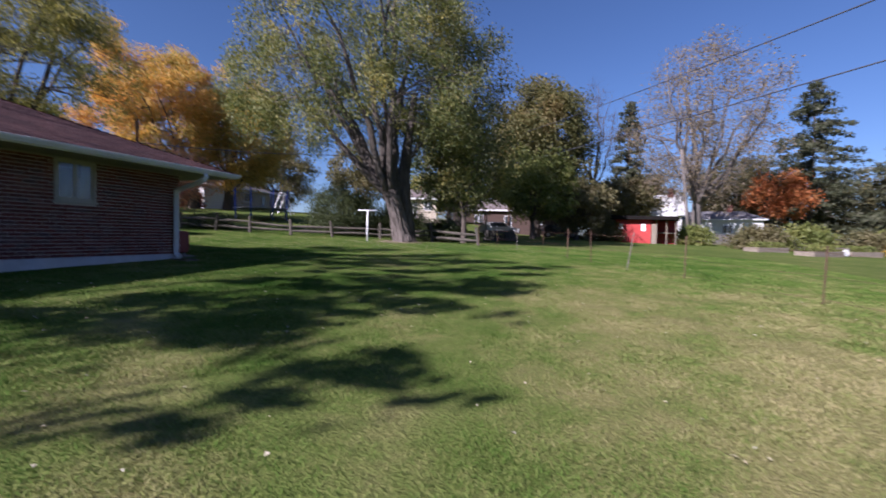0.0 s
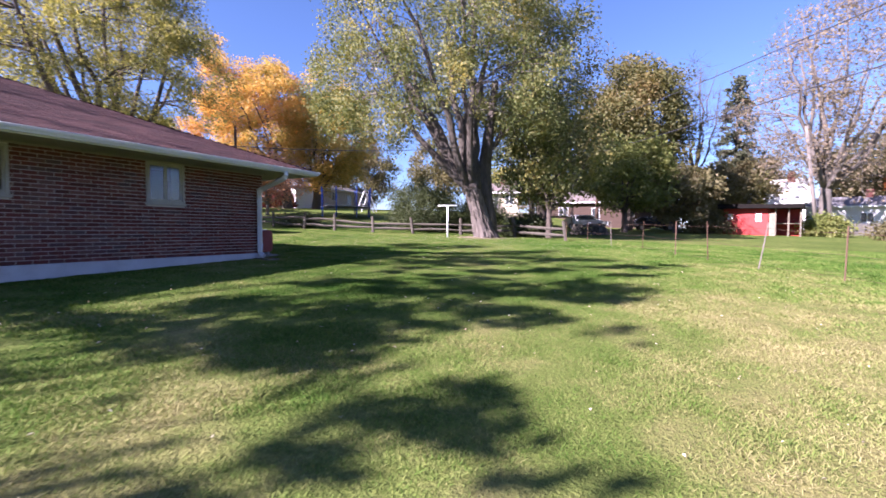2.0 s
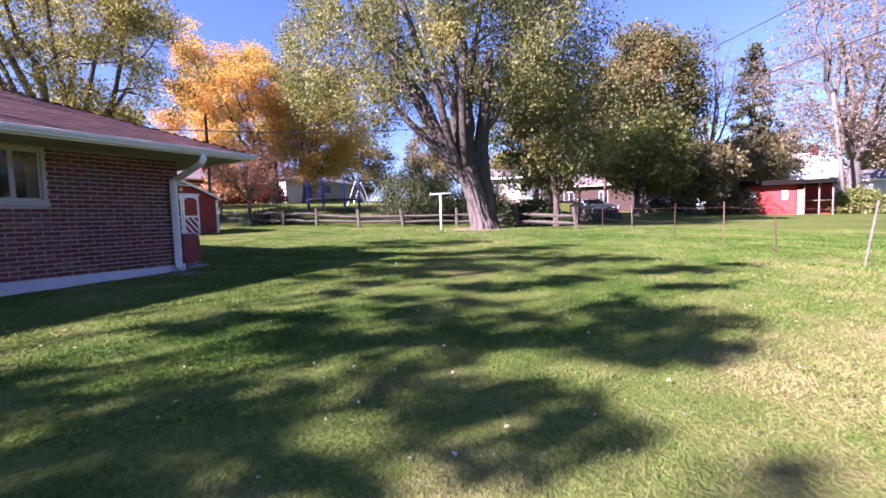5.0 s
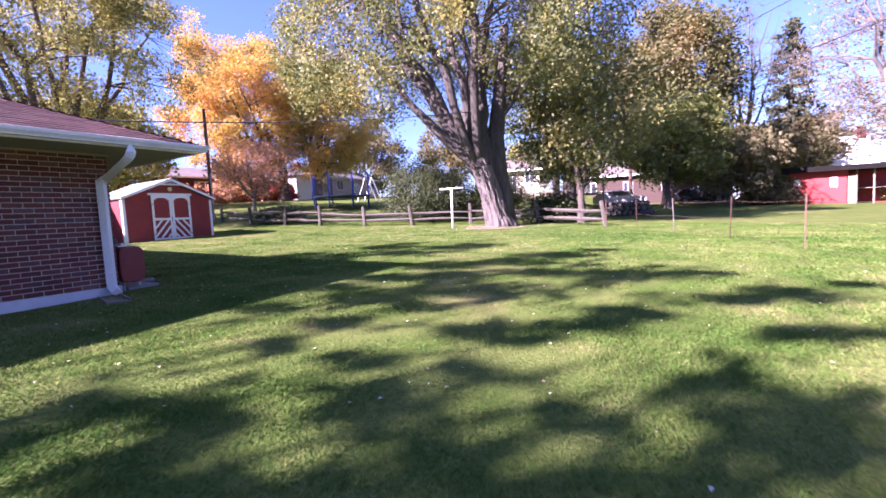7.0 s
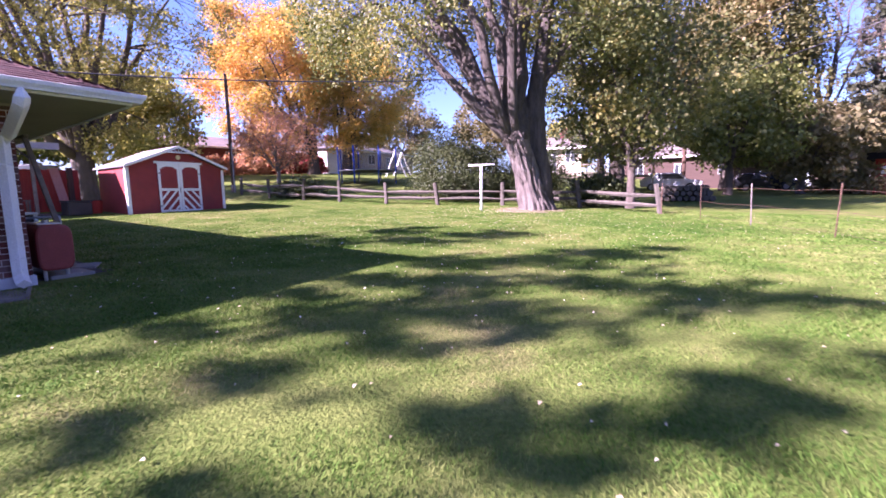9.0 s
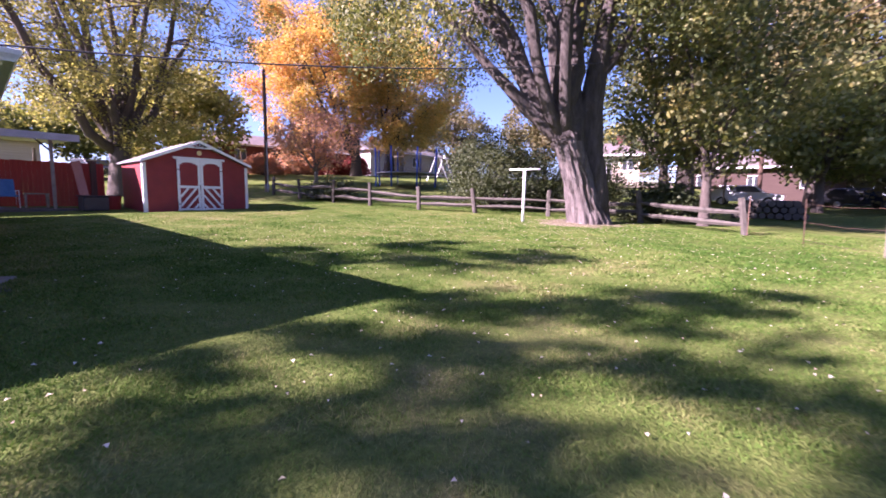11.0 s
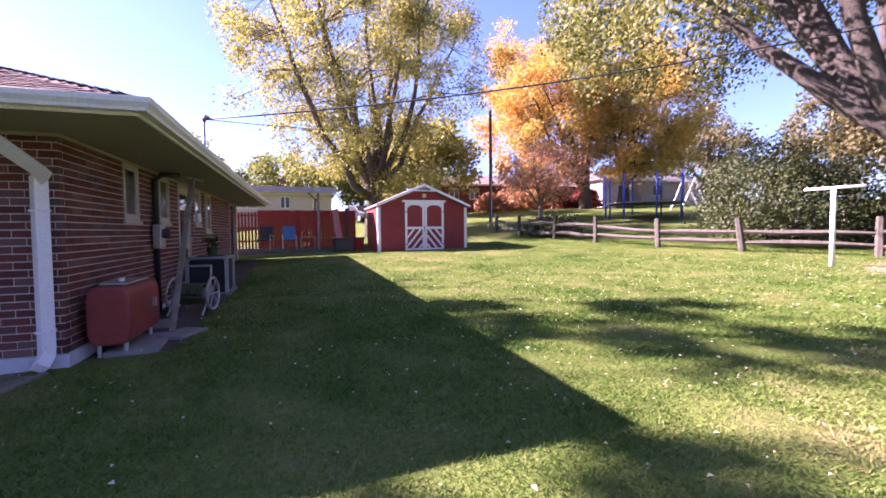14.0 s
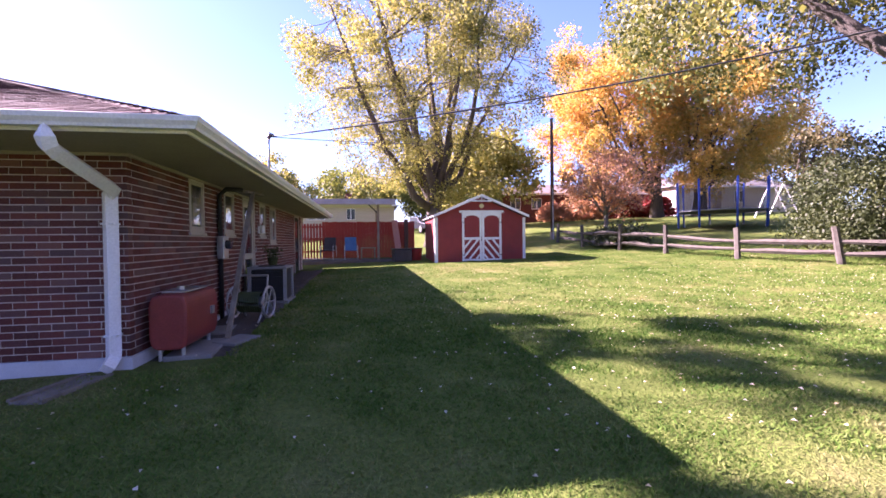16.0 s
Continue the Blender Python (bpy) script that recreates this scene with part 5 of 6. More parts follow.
def trampoline():
    t = thing("trampoline", at(-26.6, 30.6), 20, "round trampoline with blue padded net poles", "trampoline")
    blue = surface("blue_vinyl", (0.015, 0.05, 0.28), (0.03, 0.09, 0.42), 0.5, scale=3, grain=30, bump=0.05)
    R, n = 2.15, 8
    part("mat", Geo().tube([(0, 0, 0.88), (0, 0, 0.89)], R * 0.88, 28), BLACK, t)
    ring = [(R * math.cos(i * math.pi / 18), R * math.sin(i * math.pi / 18), 0.9) for i in range(37)]
    part("frame_ring", Geo().tube(ring, 0.04, 6, caps=False), METAL, t)
    g = Geo()
    for i in range(36):
        w0, w1 = i * math.pi / 18, (i + 1) * math.pi / 18
        q = [(r * math.cos(w), r * math.sin(w), z) for z in (0.91, 0.94) for r, w in ((R * 0.87, w0), (R * 1.02, w0), (R * 1.02, w1), (R * 0.87, w1))]
        g.add(q, [(0, 3, 2, 1), (4, 5, 6, 7), (0, 1, 5, 4), (2, 3, 7, 6)])
    part("edge_pad", g, blue, t)
    net = bpy.data.materials.new("net_mesh")
    net.use_nodes = True
    b = net.node_tree.nodes["Principled BSDF"]
    b.inputs["Base Color"].default_value = (0.03, 0.03, 0.035, 1)
    b.inputs["Alpha"].default_value = 0.13
    for i in range(n):
        w = 2 * math.pi * i / n
        c, s = math.cos(w), math.sin(w)
        part("net_pole", Geo().tube([(R * c, R * s, 0.0), (R * c * 1.03, R * s * 1.03, 2.55)], 0.055, 8), blue, t, smooth=True)
        part("leg", Geo().tube([(R * c, R * s, 0.88), (R * c * 0.98, R * s * 0.98, -0.02)], 0.03, 6), METAL, t)
    g = Geo()
    for i in range(32):
        w0, w1 = i * math.pi / 16, (i + 1) * math.pi / 16
        g.add([(R * math.cos(w) * 0.97, R * math.sin(w) * 0.97, z) for w, z in ((w0, 0.95), (w1, 0.95), (w1, 2.4), (w0, 2.4))], [(0, 1, 2, 3)])
    ob = part("safety_net", g, net, t)
    mod = ob.modifiers.new("thick", "SOLIDIFY")
    mod.thickness = 0.004


trampoline()


def swing():
    s = thing("swing_set", at(-30.2, 38.0), 30, "pale metal swing frame in the next garden", "swing")
    for y in (-1.4, 1.4):
        for x in (-0.9, 0.9):
            part("leg", Geo().tube([(x, y, -0.1), (0, y, 2.3)], 0.05, 6), METAL, s)
    part("top_bar", Geo().tube([(0, -1.6, 2.3), (0, 1.6, 2.3)], 0.05, 6), METAL, s)
    for y in (-0.6, 0.4):
        part("rope", Geo().tube([(0, y, 2.3), (0, y, 0.6)], 0.012, 4), METAL, s)
        part("rope", Geo().tube([(0, y + 0.4, 2.3), (0, y + 0.4, 0.6)], 0.012, 4), METAL, s)
        part("seat", Geo().box(-0.12, 0.12, y - 0.03, y + 0.43, 0.56, 0.6), BLACK, s)


swing()


def car(name, x, y, rz, paint, label, truck=False):
    c = thing(name, at(x, y), rz, label, "car")
    side = [(-2.2, 0.35), (2.2, 0.35), (2.25, 0.8), (1.2, 0.95), (0.6, 1.45), (-0.9 if truck else -1.5, 1.48), (-1.1 if truck else -2.1, 0.98), (-2.25, 0.95)]
    part("body", Geo().prism([(u, -0.85, v) for u, v in side], (0, 0, 0), (0, 1.7, 0)), paint, c, bevel=0.06)
    for sg in (-1, 1):
        part("side_window", Geo().prism([(u, sg * 0.855, v) for u, v in ((1.0, 0.98), (0.52, 1.38), (-0.85, 1.4), (-1.0, 0.98))], (0, 0, 0), (0, sg * 0.01, 0)), PANE, c)
        part("headlight", Geo().box(2.2, 2.27, sg * 0.6 - 0.15, sg * 0.6 + 0.15, 0.62, 0.76), WHITE, c)
        for u in (-1.35, 1.4):
            w = part("wheel", Geo().tube([(u, sg * 0.7, 0.33), (u, sg * 0.9, 0.33)], 0.33, 16), BLACK, c)
            part("rim", Geo().tube([(u, sg * 0.89, 0.33), (u, sg * 0.915, 0.33)], 0.2, 12), METAL, w)
    part("windscreen", Geo().prism([(1.18, -0.7, 0.97), (1.18, 0.7, 0.97), (0.62, 0.62, 1.42), (0.62, -0.62, 1.42)], (0, 0, 0), (0.012, 0, 0.006)), PANE, c)


DARKPAINT = surface("dark_car_paint", (0.02, 0.022, 0.03), (0.04, 0.042, 0.05), 0.25, 0.3, scale=1, grain=20, bump=0.01, spec=0.6)
LIGHTPAINT = surface("white_car_paint", (0.6, 0.61, 0.63), (0.7, 0.71, 0.73), 0.3, scale=1, grain=20, bump=0.01, spec=0.6)
car("pickup_truck", -45.8, 16.4, 20, DARKPAINT, "dark pickup truck parked past the shed", True)
car("parked_car", -3.4, 53.5, 15, DARKPAINT, "dark car parked under the trees")
car("parked_car", -9.4, 47.8, 5, LIGHTPAINT, "white car parked behind the fences")


def garden_stuff():
    for i, (x, y, rz, L) in enumerate(((13.4, 41.0, 35, 3.2), (15.4, 37.4, 40, 3.4), (19.5, 41.5, 30, 3.0), (24.5, 46.0, 20, 3.6))):
        b = thing("raised_bed", at(x, y), rz, "weathered timber raised garden bed", "garden bed", "raised beds")
        for s in (-1, 1):
            part("side_board", Geo().box(-L / 2, L / 2, s * 0.6 - 0.03, s * 0.6 + 0.03, -0.1, 0.35), OLDWOOD, b)
            part("end_board", Geo().box(s * L / 2 - 0.03, s * L / 2 + 0.03, -0.57, 0.57, -0.1, 0.35), OLDWOOD, b)
        part("soil", Geo().box(-L / 2 + 0.03, L / 2 - 0.03, -0.57, 0.57, 0.0, 0.28), BARK_DARK, b)
        rng = np.random.default_rng(200 + i)
        tagged(leaf_cloud("plant", np.c_[rng.uniform(-L / 2, L / 2, 500), rng.uniform(-0.5, 0.5, 500), rng.uniform(0.3, 0.8, 500)], PALE_GREEN, b, 0.15, 210 + i), kind="stuff")
    b = thing("flat_cart", at(16.6, 39.3), 30, "low wooden flat cart with pale wheels", "cart")
    part("deck", Geo().box(-1.3, 1.3, -0.6, 0.6, 0.5, 0.6), OLDWOOD, b)
    for x in (-0.9, 0.9):
        for s in (-1, 1):
            part("wheel", Geo().tube([(x, s * 0.6, 0.25), (x, s * 0.7, 0.25)], 0.25, 12), WHITE, b)
    yel = surface("yellow_plastic", (0.6, 0.36, 0.03), (0.7, 0.45, 0.05), 0.5)
    b = thing("plastic_chair", at(22.6, 44.2), 200, "yellow plastic garden chair", "chair")
    part("seat", Geo().box(-0.25, 0.25, -0.25, 0.25, 0.4, 0.45), yel, b)
    part("backrest", Geo().box(-0.25, -0.2, -0.25, 0.25, 0.45, 0.95), yel, b)
    for x in (-0.22, 0.22):
        for y in (-0.22, 0.22):
            part("leg", Geo().box(x - 0.02, x + 0.02, y - 0.02, y + 0.02, 0, 0.4), yel, b)
    p = thing("picket_fence", at(13.2, 57.5), 18, "pale unpainted picket fence", "fence")
    for s in (0.3, 0.8):
        part("rail", Geo().box(0, 4.0, 0.03, 0.07, s, s + 0.07), OLDWOOD, p)
    for i in range(22):
        part("picket", Geo().box(i * 0.185, i * 0.185 + 0.1, -0.01, 0.02, 0.0, 1.15 + 0.04 * (i % 3)), BARK_PALE, p)
    j = thing("log_pile", at(-7.6, 33.0), 20, "stack of cut logs in the shade", "logs")
    rnd = random.Random(4)
    for r in range(3):
        for i in range(9 - r):
            part("log", Geo().tube([(i * 0.3 + r * 0.15, -0.4, 0.14 + r * 0.26), (i * 0.3 + r * 0.15, 0.5, 0.14 + r * 0.26)], rnd.uniform(0.12, 0.16), 8), RAILWOOD, j)
    d = thing("porch_deck", at(-13.8, 45.0), 15, "raised deck with a grey wooden railing", "deck")
    part("floor_boards", Geo().box(-3.5, 3.5, -1.5, 1.5, 0.7, 0.82), OLDWOOD, d)
    for z in (1.0, 1.7):
        part("rail", Geo().box(-3.5, 3.5, -1.5, -1.44, z, z + 0.07), OLDWOOD, d)
    for i in range(24):
        part("baluster", Geo().box(-3.5 + i * 0.304, -3.46 + i * 0.304, -1.49, -1.45, 0.82, 1.7), OLDWOOD, d)
    for x in (-3.4, 0, 3.4):
        part("post", Geo().box(x - 0.06, x + 0.06, -1.5, -1.38, -0.3, 1.8), OLDWOOD, d)


garden_stuff()


# ---- patio ----
def patio():
    zb = 1.14
    r = thing("patio_cover", (-25.0, 10.2, zb), 0, "flat grey patio roof on slim posts", "patio cover")
    # southern length is added, hidden by the house, to throw shade on the patio
    part("roof_slab", Geo().prism([(0.5, -7.0, 2.42), (-5.2, -7.0, 2.72), (-5.2, -7.0, 2.82), (0.5, -7.0, 2.56)], (0, 0, 0), (0, 9.5, 0)), PATIO_GREY, r)
    part("fascia", Geo().box(0.502, 0.54, -7.0, 2.5, 2.36, 2.6), PATIO_GREY, r)
    for x, y in ((0.1, 1.75), (0.1, -2.2), (-5.0, 1.75), (-5.0, -2.2)):
        part("post", Geo().box(x - 0.05, x + 0.05, y - 0.05, y + 0.05, -0.2, 2.44), OLDWOOD, r)
    part("bracket", Geo().beam((0.1, 1.75, 2.0), (0.1, 1.3, 2.44), 0.05, 0.05), BLACK, r)
    sl = thing("patio_slab", (-25.2, 10.2, zb - 0.06), 0, "concrete patio slab, the patio's shade put into its dark colour", "patio")
    part("slab", Geo().box(-4.5, 0.9, -2.2, 2.4, -0.2, 0.03), SHADED_SLAB, sl, bevel=0.01)
    f = thing("privacy_fence", (-26.6, 10.9, zb), 0, "red stained board fence, partly open pickets", "fence")
    rnd = random.Random(6)
    y = -3.4
    while y < 2.75:
        open_ = y < -1.6
        w = 0.085 if open_ else 0.14
        part("board", Geo().box(-0.012, 0.012, y, y + w, 0.02, 1.72 + rnd.uniform(-0.015, 0.015) - (0.08 if y < -1.6 else 0)), FENCE_RED, f)
        y += 0.135 if open_ else 0.144
    for z in (0.3, 0.9, 1.45):
        part("rail", Geo().box(-0.06, -0.013, -3.4, 2.75, z, z + 0.08), FENCE_RED, f)
    for yy in (-3.4, -1.6, 0.2, 2.0, 2.75):
        part("post", Geo().box(-0.15, -0.062, yy - 0.045, yy + 0.045, -0.3, 1.65), FENCE_RED, f)
    g = thing("loose_plank", (-25.2, 12.75, zb - 0.05), 0, "red plank leaning on the fence end, sunlight put into its pale colour", "plank")
    part("board", Geo().beam((0.12, 0.14, 0.0), (-0.35, -0.06, 1.78), 0.28, 0.03, up=(1, -0.4, 0)), LIT_RED, g, bevel=0.006)
    g = thing("fence_end_post", (-25.9, 13.25, zb - 0.1), 0, "dark stained wooden post at the fence end", "post")
    part("post", Geo().box(-0.09, 0.09, -0.09, 0.09, -0.2, 1.85), POLEWOOD, g, bevel=0.01)
    part("cap", Geo().box(-0.11, 0.11, -0.11, 0.11, 1.851, 1.89), POLEWOOD, g, bevel=0.006)
    blue = surface("blue_canvas", (0.03, 0.11, 0.24), (0.06, 0.17, 0.33), 0.9)
    for k, (x, y, rz, m, lab) in enumerate(((-25.4, 10.75, 5, blue, "blue canvas patio chair with a metal frame"), (-25.6, 9.75, -10, BLACK, "dark patio chair with a metal frame"))):
        c = thing("patio_chair", (x, y, zb), rz, lab, "chair", "patio chairs")
        part("seat", Geo().box(-0.26, 0.26, -0.26, 0.26, 0.38, 0.44), m, c, bevel=0.02)
        part("backrest", Geo().prism([(-0.24, -0.26, 0.42), (-0.4, -0.26, 0.98), (-0.36, -0.26, 0.99), (-0.2, -0.26, 0.44)], (0, 0, 0), (0, 0.52, 0)), m, c)
        for s in (-1, 1):
            part("frame", Geo().tube([(0.28, s * 0.28, 0), (0.26, s * 0.28, 0.6), (-0.3, s * 0.28, 0.6), (-0.3, s * 0.28, 0)], 0.014, 6), METAL, c)
    t = thing("side_table", (-25.3, 11.5, zb), 0, "small weathered wooden patio table", "table")
    part("tabletop", Geo().box(-0.25, 0.25, -0.33, 0.33, 0.48, 0.52), OLDWOOD, t)
    for x in (-0.21, 0.21):
        for y in (-0.29, 0.29):
            part("leg", Geo().box(x - 0.025, x + 0.025, y - 0.025, y + 0.025, 0, 0.48), OLDWOOD, t)
    b = thing("storage_bin", (-24.0, 12.9, gz(-24.0, 12.9)), 8, "black plastic bin beside the shed", "bin")
    part("tub", Geo().box(-0.3, 0.3, -0.38, 0.38, 0, 0.5), BLACK, b, bevel=0.04)
    part("lid", Geo().box(-0.33, 0.33, -0.41, 0.41, 0.502, 0.55), BLACK, b, bevel=0.015)
    l = thing("trash_can", (-24.4, 13.55, gz(-24.4, 13.55)), 0, "dark red bin beside the shed", "bin")
    part("tub", Geo().tube([(0, 0, 0), (0, 0, 0.5)], [0.22, 0.27], 16), FENCE_RED, l)
    part("rim", Geo().tube([(0, 0, 0.5), (0, 0, 0.53)], [0.28, 0.28], 16), BLACK, l)


patio()


# ---- along the garden wall ----
def wall_clutter():
    tank_red = surface("faded_red_paint", (0.20, 0.03, 0.025), (0.28, 0.05, 0.042), 0.5, scale=2.5, grain=60, bump=0.06, stain=(0.12, 0.03, 0.028))
    t = thing("fuel_tank", (-11.27, 9.36, 0.56), 0, "rounded red metal fuel tank on low legs", "tank")
    prof = [(0.2 * (abs(math.cos(w)) ** 0.45) * (1 if math.cos(w) > 0 else -1), 0.47 + 0.31 * (abs(math.sin(w)) ** 0.45) * (1 if math.sin(w) > 0 else -1)) for w in [2 * math.pi * i / 28 for i in range(28)]]
    part("tank_body", Geo().prism([(-0.52, u, v) for u, v in prof], (0, 0, 0), (1.0, 0, 0)), tank_red, t, bevel=0.03)
    part("top_plate", Geo().box(-0.35, 0.3, -0.13, 0.13, 0.781, 0.8), METAL, t)
    part("filler_cap", Geo().tube([(0.1, 0, 0.79), (0.1, 0, 0.84)], 0.04, 10), METAL, t)
    part("gauge", Geo().box(-0.32, -0.24, 0.196, 0.225, 0.45, 0.55), METAL, t)
    for x in (-0.4, 0.38):
        for y in (-0.12, 0.12):
            part("leg", Geo().tube([(x, y, 0.2), (x, y, 0.0)], 0.022, 8), METAL, t)
    for i, (x, y, w, d, rz) in enumerate(((-11.3, 9.5, 0.9, 0.5, 4), (-11.6, 9.85, 0.5, 0.35, -25), (-12.3, 9.4, 0.6, 0.4, 5))):
        s = thing("paving_stone", (x, y, gz(x, y)), rz, "bare concrete paving stone on the earth", "stone", "stones by the wall")
        part("slab", Geo().box(-w / 2, w / 2, -d / 2, d / 2, -0.05, 0.035), SLAB, s, bevel=0.012)
    p = thing("timber_prop", (-11.58, 9.82, gz(-11.58, 9.82)), 0, "weathered timber leaning up to the eaves", "timber")
    part("beam", Geo().beam((-0.05, -0.1, 0.03), (-1.7, -0.16, 2.12), 0.07, 0.05, up=(1, 0, 0)), OLDWOOD, p, bevel=0.006)
    part("cap_board", Geo().beam((-1.4, -0.19, 2.1), (-2.3, -0.15, 2.14), 0.06, 0.04), OLDWOOD, p)
    # conduit and meter
    c = thing("electric_meter", (-13.35, NY + 0.03, 1.6), 0, "dark conduit and meter box on the brick wall", "meter")
    part("conduit", Geo().tube([(0, 0.02, -1.0), (0, 0.02, 1.1), (0, 0.12, 1.2), (-0.25, 0.3, 1.22)], 0.04, 10), BLACK, c, smooth=True)
    part("meter_box", Geo().box(-0.13, 0.13, 0.0, 0.11, 0.05, 0.42), METAL, c, bevel=0.012)
    part("meter_glass", Geo().tube([(0, 0.11, 0.28), (0, 0.19, 0.28)], 0.075, 14), PANE, c)
    # air conditioner
    a = thing("air_conditioner", (-14.95, 9.58, gz(-14.95, 9.58)), 0, "dark air-conditioning condenser in a grey frame", "air conditioner")
    part("pad", Geo().box(-0.45, 0.45, -0.4, 0.4, -0.1, 0.05), SLAB, a, bevel=0.01)
    part("core", Geo().box(-0.36, 0.36, -0.31, 0.31, 0.052, 0.66), BLACK, a)
    for x in (-0.38, 0.38):
        for y in (-0.33, 0.33):
            part("corner_post", Geo().box(x - 0.03, x + 0.03, y - 0.03, y + 0.03, 0.051, 0.68), METAL, a)
    for i in range(11):
        z = 0.09 + i * 0.052
        part("louvre", Geo().box(0.361, 0.385, -0.3, 0.3, z, z + 0.022), BLACK, a)
        part("louvre", Geo().box(-0.35, 0.35, 0.311, 0.335, z, z + 0.022), BLACK, a)
    part("top_cover", Geo().box(-0.42, 0.42, -0.37, 0.37, 0.681, 0.72), METAL, a, bevel=0.01)
    part("fan_grille", Geo().tube([(0, 0, 0.721), (0, 0, 0.735)], 0.26, 20), BLACK, a)
    pot = thing("flower_pot", (-15.0, 9.6, gz(-14.95, 9.58) + 0.736), 0, "dark green pot with a small plant", "pot")
    part("pot", Geo().tube([(0, 0, 0), (0, 0, 0.16)], [0.08, 0.11], 14), DEEP, pot)
    rng = np.random.default_rng(9)
    tagged(leaf_cloud("plant", rng.normal(size=(120, 3)) * 0.07 + np.array([0, 0, 0.24]), DEEP, pot, 0.06, 12), kind="stuff")
    # hose reel cart
    h = thing("hose_reel_cart", (-12.95, 9.68, gz(-12.95, 9.68)), 80, "metal hose reel cart with spoked wheels", "hose reel")
    for x in (-0.28, 0.28):
        R = 0.24
        w = part("wheel", Geo().tube([(x + 0.0, 0.02 + R * math.cos(i * math.pi / 12), 0.3 + R * math.sin(i * math.pi / 12)) for i in range(25)], 0.022, 6, caps=False), METAL, h)
        for i in range(6):
            q = i * math.pi / 3
            part("spoke", Geo().tube([(x, 0.02, 0.3), (x, 0.02 + R * math.cos(q), 0.3 + R * math.sin(q))], 0.01, 5), METAL, w)
        part("frame", Geo().tube([(x * 0.85, -0.3, 0.02), (x * 0.85, 0.02, 0.3), (x * 0.85, 0.1, 0.72)], 0.016, 6), METAL, h)
        part("stand", Geo().tube([(x * 0.85, 0.35, 0.0), (x * 0.85, 0.02, 0.5)], 0.016, 6), METAL, h)
    part("handle", Geo().tube([(-0.24, 0.1, 0.72), (0.24, 0.1, 0.72)], 0.018, 8), METAL, h)
    part("drum", Geo().tube([(-0.2, 0.02, 0.3), (0.2, 0.02, 0.3)], 0.09, 14), METAL, h)
    coil = [(-0.18 + 0.36 * i / 150, 0.02 + 0.15 * math.cos(i * 0.42), 0.3 + 0.15 * math.sin(i * 0.42)) for i in range(151)]
    part("hose", Geo().tube(coil, 0.018, 5), DEEP, h)
    s = thing("splash_block", (-10.12, 8.78, gz(-10.12, 8.78)), -12, "worn dark splash board under the downspout", "splash block")
    part("trough", Geo().box(-0.35, 0.4, -0.15, 0.15, -0.06, 0.015), OLDWOOD, s, bevel=0.01)
    for y in (-0.16, 0.12):
        part("edge", Geo().box(-0.35, 0.4, y, y + 0.035, 0.016, 0.04), OLDWOOD, s)
    l = thing("wall_lamp", (-16.05, NY + 0.01, 2.2), 0, "small white lamp beside the back door", "lamp")
    part("plate", Geo().box(-0.06, 0.06, 0, 0.03, -0.08, 0.08), WHITE, l)
    part("shade", Geo().tube([(0, 0.09, -0.08), (0, 0.09, 0.1)], [0.06, 0.045], 12), WHITE, l)


wall_clutter()


def soil_patch(name, outline, lift, label):
    """Bare earth that follows the lawn: rings from the outline to its middle."""
    n = len(outline)
    cx, cy = sum(p[0] for p in outline) / n, sum(p[1] for p in outline) / n
    g = Geo()
    rings = 6
    for k in range(rings):
        f = 1 - k / rings
        g.v += [(cx + (x - cx) * f, cy + (y - cy) * f, gz(cx + (x - cx) * f, cy + (y - cy) * f) + lift * min(1.0, k / 2.0) - 0.004) for x, y in outline]
    g.v.append((cx, cy, gz(cx, cy) + lift))
    for k in range(rings - 1):
        g.f += [(k * n + i, k * n + (i + 1) % n, (k + 1) * n + (i + 1) % n, (k + 1) * n + i) for i in range(n)]
    g.f += [((rings - 1) * n + i, (rings - 1) * n + (i + 1) % n, rings * n) for i in range(n)]
    tagged(part(name, g, SOIL if lift > 0.02 else LITTER, smooth=True), label, "soil", kind="structure")


SOIL = surface("dark_soil", (0.045, 0.035, 0.028), (0.10, 0.08, 0.065), 0.95, scale=3, grain=35, bump=0.9, dist=0.03)
LITTER = surface("dry_leaf_litter", (0.11, 0.09, 0.05), (0.20, 0.165, 0.095), 0.95, scale=4, grain=28, bump=0.9, dist=0.03)
rs = random.Random(77)
soil_patch("soil_strip", [(-10.9 - i * 0.95, 9.95 + rs.uniform(-0.12, 0.12)) for i in range(13)] + [(-22.3 + i * 0.95, 9.12) for i in range(13)], 0.03, "bare dark soil strip under the eaves")
soil_patch("litter_patch", [(-10.75 + math.cos(i * math.pi / 12) * (1.5 + rs.uniform(-0.45, 0.45)), 24.1 + math.sin(i * math.pi / 12) * (1.35 + rs.uniform(-0.45, 0.45))) for i in range(24)], 0.015, "dry leaf litter round the old maple")


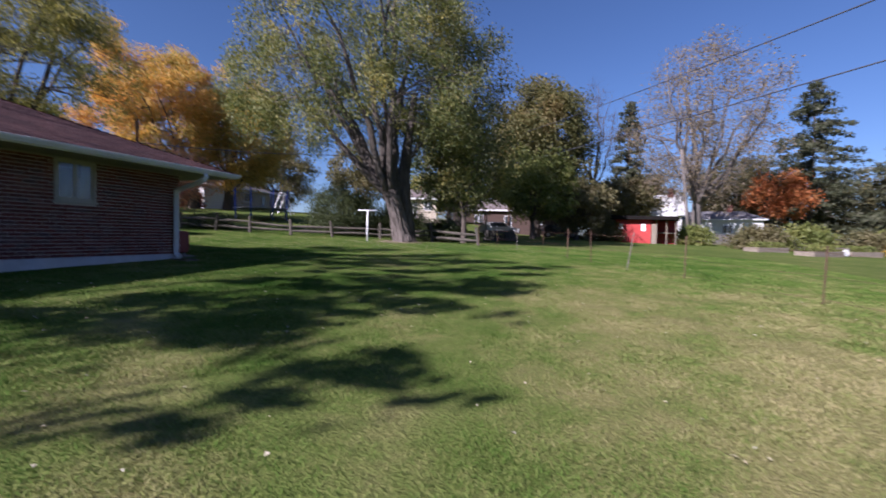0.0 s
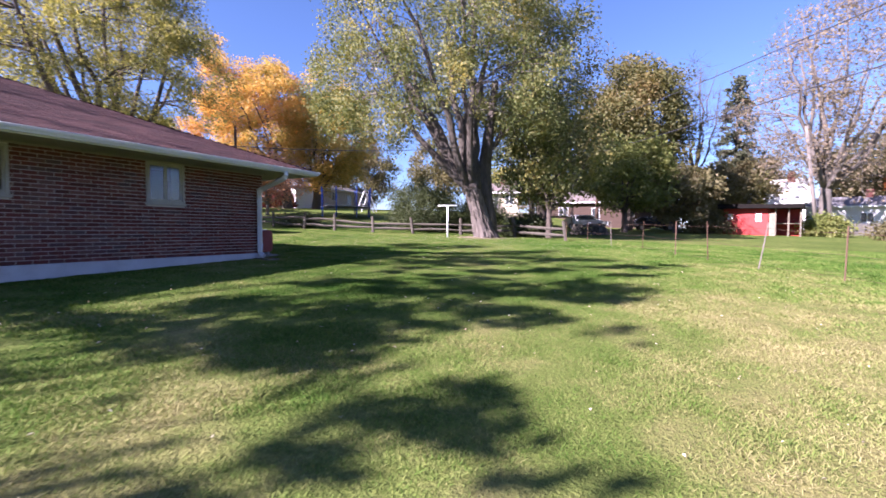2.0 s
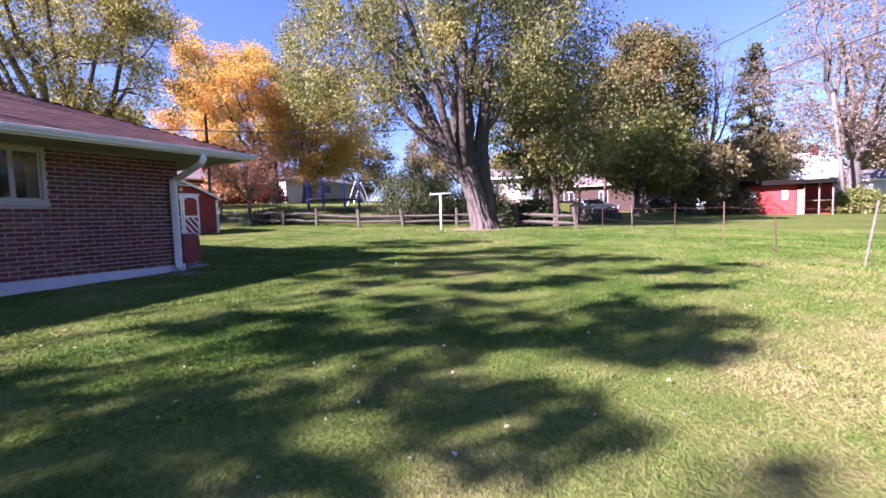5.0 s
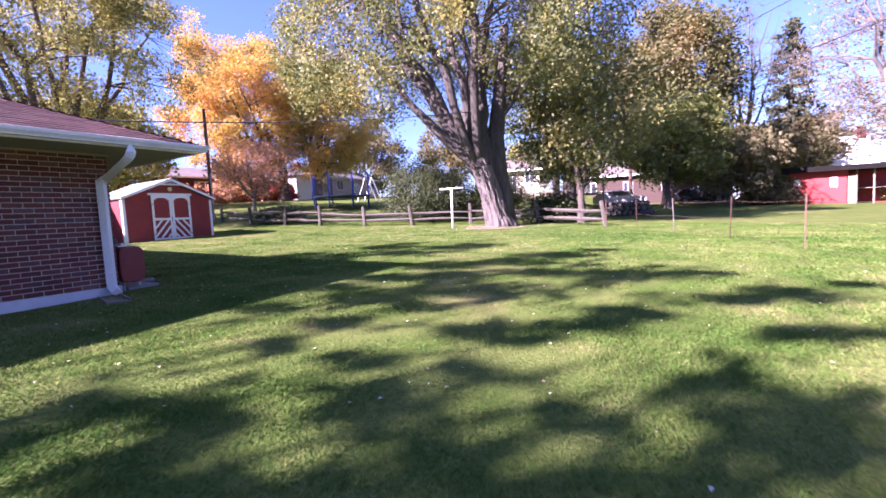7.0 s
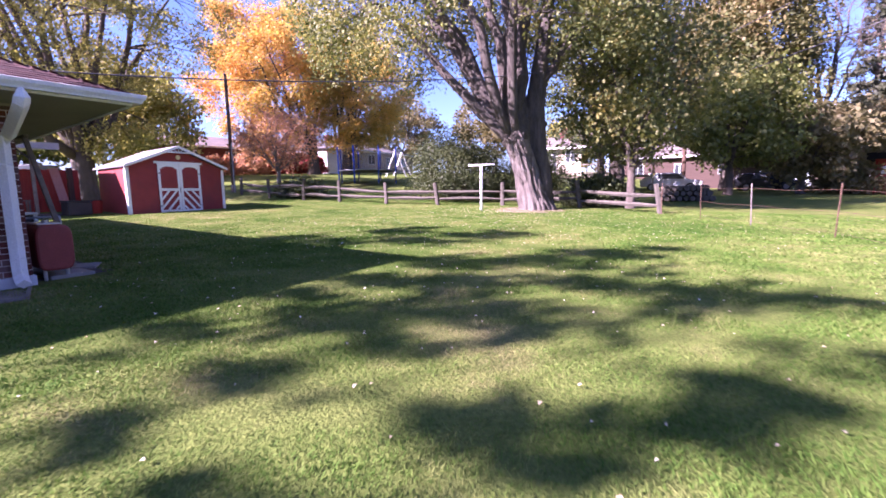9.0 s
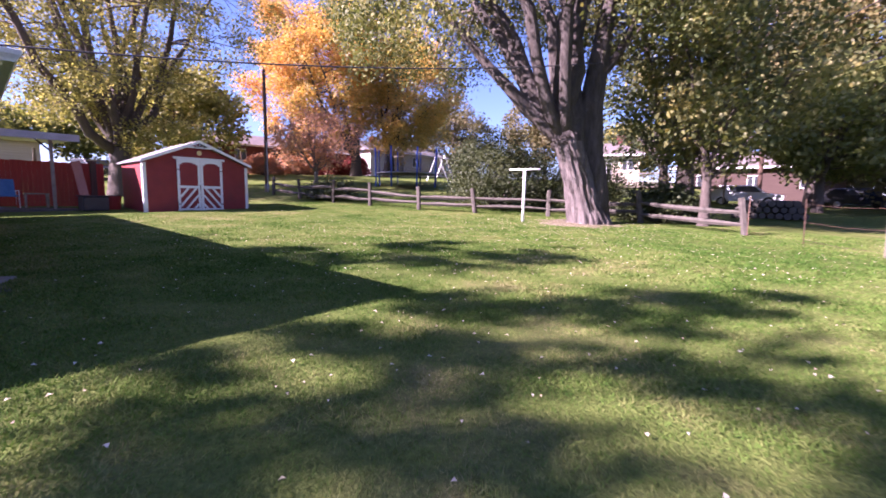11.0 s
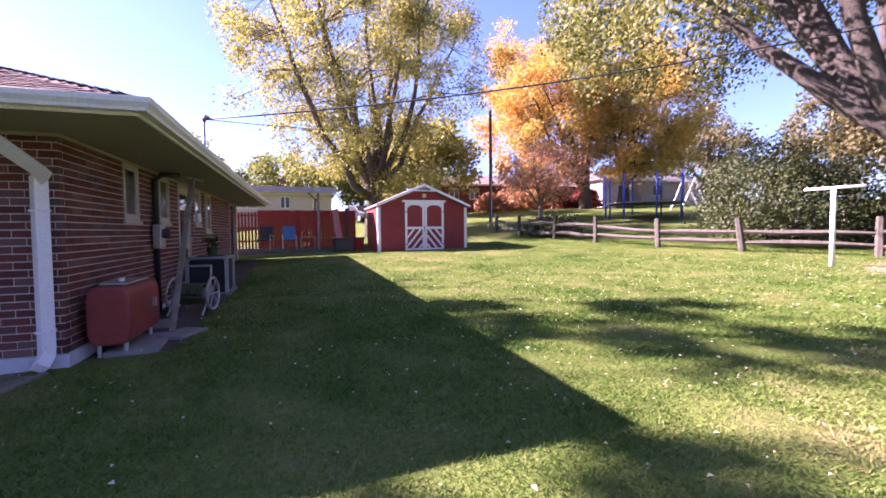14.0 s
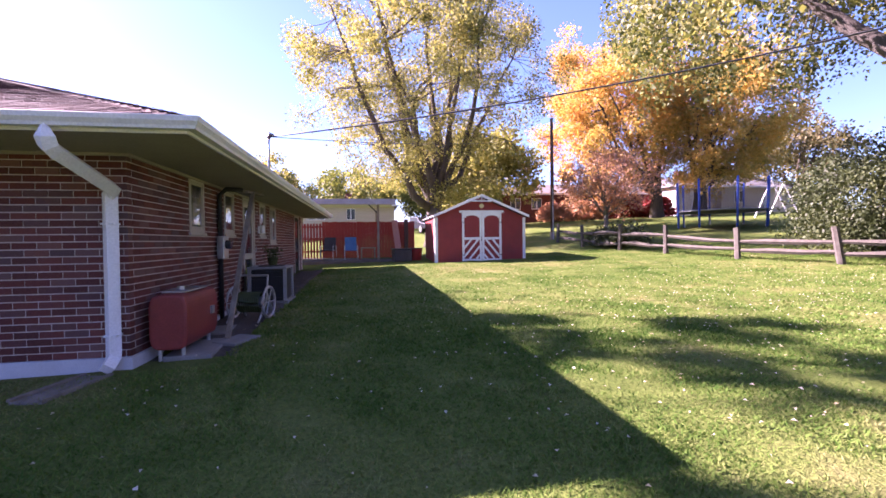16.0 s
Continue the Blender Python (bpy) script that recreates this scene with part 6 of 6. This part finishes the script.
def fallen_leaves():
    rng = np.random.default_rng(33)
    n = 2600
    p = np.c_[rng.normal(-10.5, 4.5, n), rng.normal(19.0, 4.5, n)]
    p = np.concatenate([p, np.c_[rng.normal(-10.6, 1.5, 900), rng.normal(23.2, 1.3, 900)]])
    q = np.c_[rng.uniform(-10, 4, 350), rng.uniform(1, 14, 350)]
    p = np.concatenate([p, q])
    p = p[~((p[:, 0] < -10.4) & (p[:, 1] < 9.3)) & (p[:, 0] > -22) & (p[:, 1] < 26)]
    cen = np.c_[p, height(p[:, 0], p[:, 1]) + 0.035]
    k = len(cen)
    a = rng.uniform(0, 2 * np.pi, k)
    s = rng.uniform(0.010, 0.022, k)[:, None]
    d = np.c_[np.cos(a), np.sin(a), rng.uniform(-0.3, 0.3, k)] * s
    e = np.c_[-np.sin(a), np.cos(a), rng.uniform(-0.3, 0.3, k)] * s * 0.75
    co = np.stack([cen - d, cen + e + [0, 0, 0.01], cen + d, cen - e + [0, 0, 0.01]], 1)
    pale = leafy("fallen_leaves", [(0.34, 0.26, 0.14), (0.5, 0.42, 0.27), (0.62, 0.57, 0.45), (0.4, 0.2, 0.08)], 0.1)
    tagged(quads("fallen_leaves", co, pale), "pale fallen leaves scattered over the lawn", "leaves", kind="stuff")


fallen_leaves()
def grass():
    """Short blades within a few metres of the walked line, thinning out with distance."""
    rng = np.random.default_rng(21)
    line = np.array([(0, 0), (-1.2, 3.3), (-2.3, 5.9), (-3.1, 7.8), (-4.2, 10.0), (-5.5, 11.5)])
    def dist(p):
        best = np.full(len(p), 1e9)
        for a, b in zip(line, line[1:]):
            ab = b - a
            t = np.clip(((p - a) @ ab) / (ab @ ab), 0, 1)
            best = np.minimum(best, np.linalg.norm(p - a - t[:, None] * ab, axis=1))
        return best
    n = 1700000
    p = np.c_[rng.uniform(-13, 7, n), rng.uniform(0.5, 20, n)]
    d = dist(p)
    keep = rng.random(n) < np.clip(np.exp(-(d - 2.0) / 3.2), 0, 1) * np.where(d > 11, 0, 1)
    keep &= ~((p[:, 0] < -10.5) & (p[:, 1] < 9.9))
    p, d = p[keep], d[keep]
    n = len(p)
    h = rng.uniform(0.012, 0.038, n) * (1 + 0.03 * d)
    w = rng.uniform(0.002, 0.0045, n) * (1 + 0.3 * d)
    ang = rng.uniform(0, 2 * np.pi, n)
    z = height(p[:, 0], p[:, 1])
    base = np.c_[p, z - 0.006]
    side = np.c_[np.cos(ang), np.sin(ang), np.zeros(n)] * w[:, None]
    tip = base + np.c_[rng.normal(0, 0.9, n) * h, rng.normal(0, 0.9, n) * h, h]
    # coarser tufts farther out
    m = 520000
    q = np.c_[rng.uniform(-24, 9, m), rng.uniform(-1, 27, m)]
    dq = dist(q)
    ok = (dq > 4.0) & (rng.random(m) < np.clip((dq - 4.0) / 4.0, 0, 1)) & ~((q[:, 0] < -10.4) & (q[:, 1] < 9.9)) & (np.hypot(q[:, 0] + 10.75, q[:, 1] - 24.1) > 1.5)
    ok &= ~((q[:, 0] < -22.3) & (q[:, 1] > 13.9) & (q[:, 1] < 18)) & ~((q[:, 0] < -22.5) & (q[:, 1] < 13))
    q, dq = q[ok], dq[ok]
    k = len(q)
    hq, wq, aq = rng.uniform(0.018, 0.042, k), rng.uniform(0.006, 0.018, k), rng.uniform(0, 2 * np.pi, k)
    bq = np.c_[q, height(q[:, 0], q[:, 1]) - 0.006]
    sq = np.c_[np.cos(aq), np.sin(aq), np.zeros(k)] * wq[:, None]
    tq = bq + np.c_[rng.normal(0, 0.8, k) * hq, rng.normal(0, 0.8, k) * hq, hq]
    tufts = np.stack([bq - sq, bq + sq, tq], 1)
    quads("grass", np.concatenate([np.stack([base - side, base + side, tip], 1), tufts]), BLADE, None, per=3)
    tagged(bpy.data.objects["grass"], "short mown grass blades, green and straw", "grass", kind="stuff")


grass()
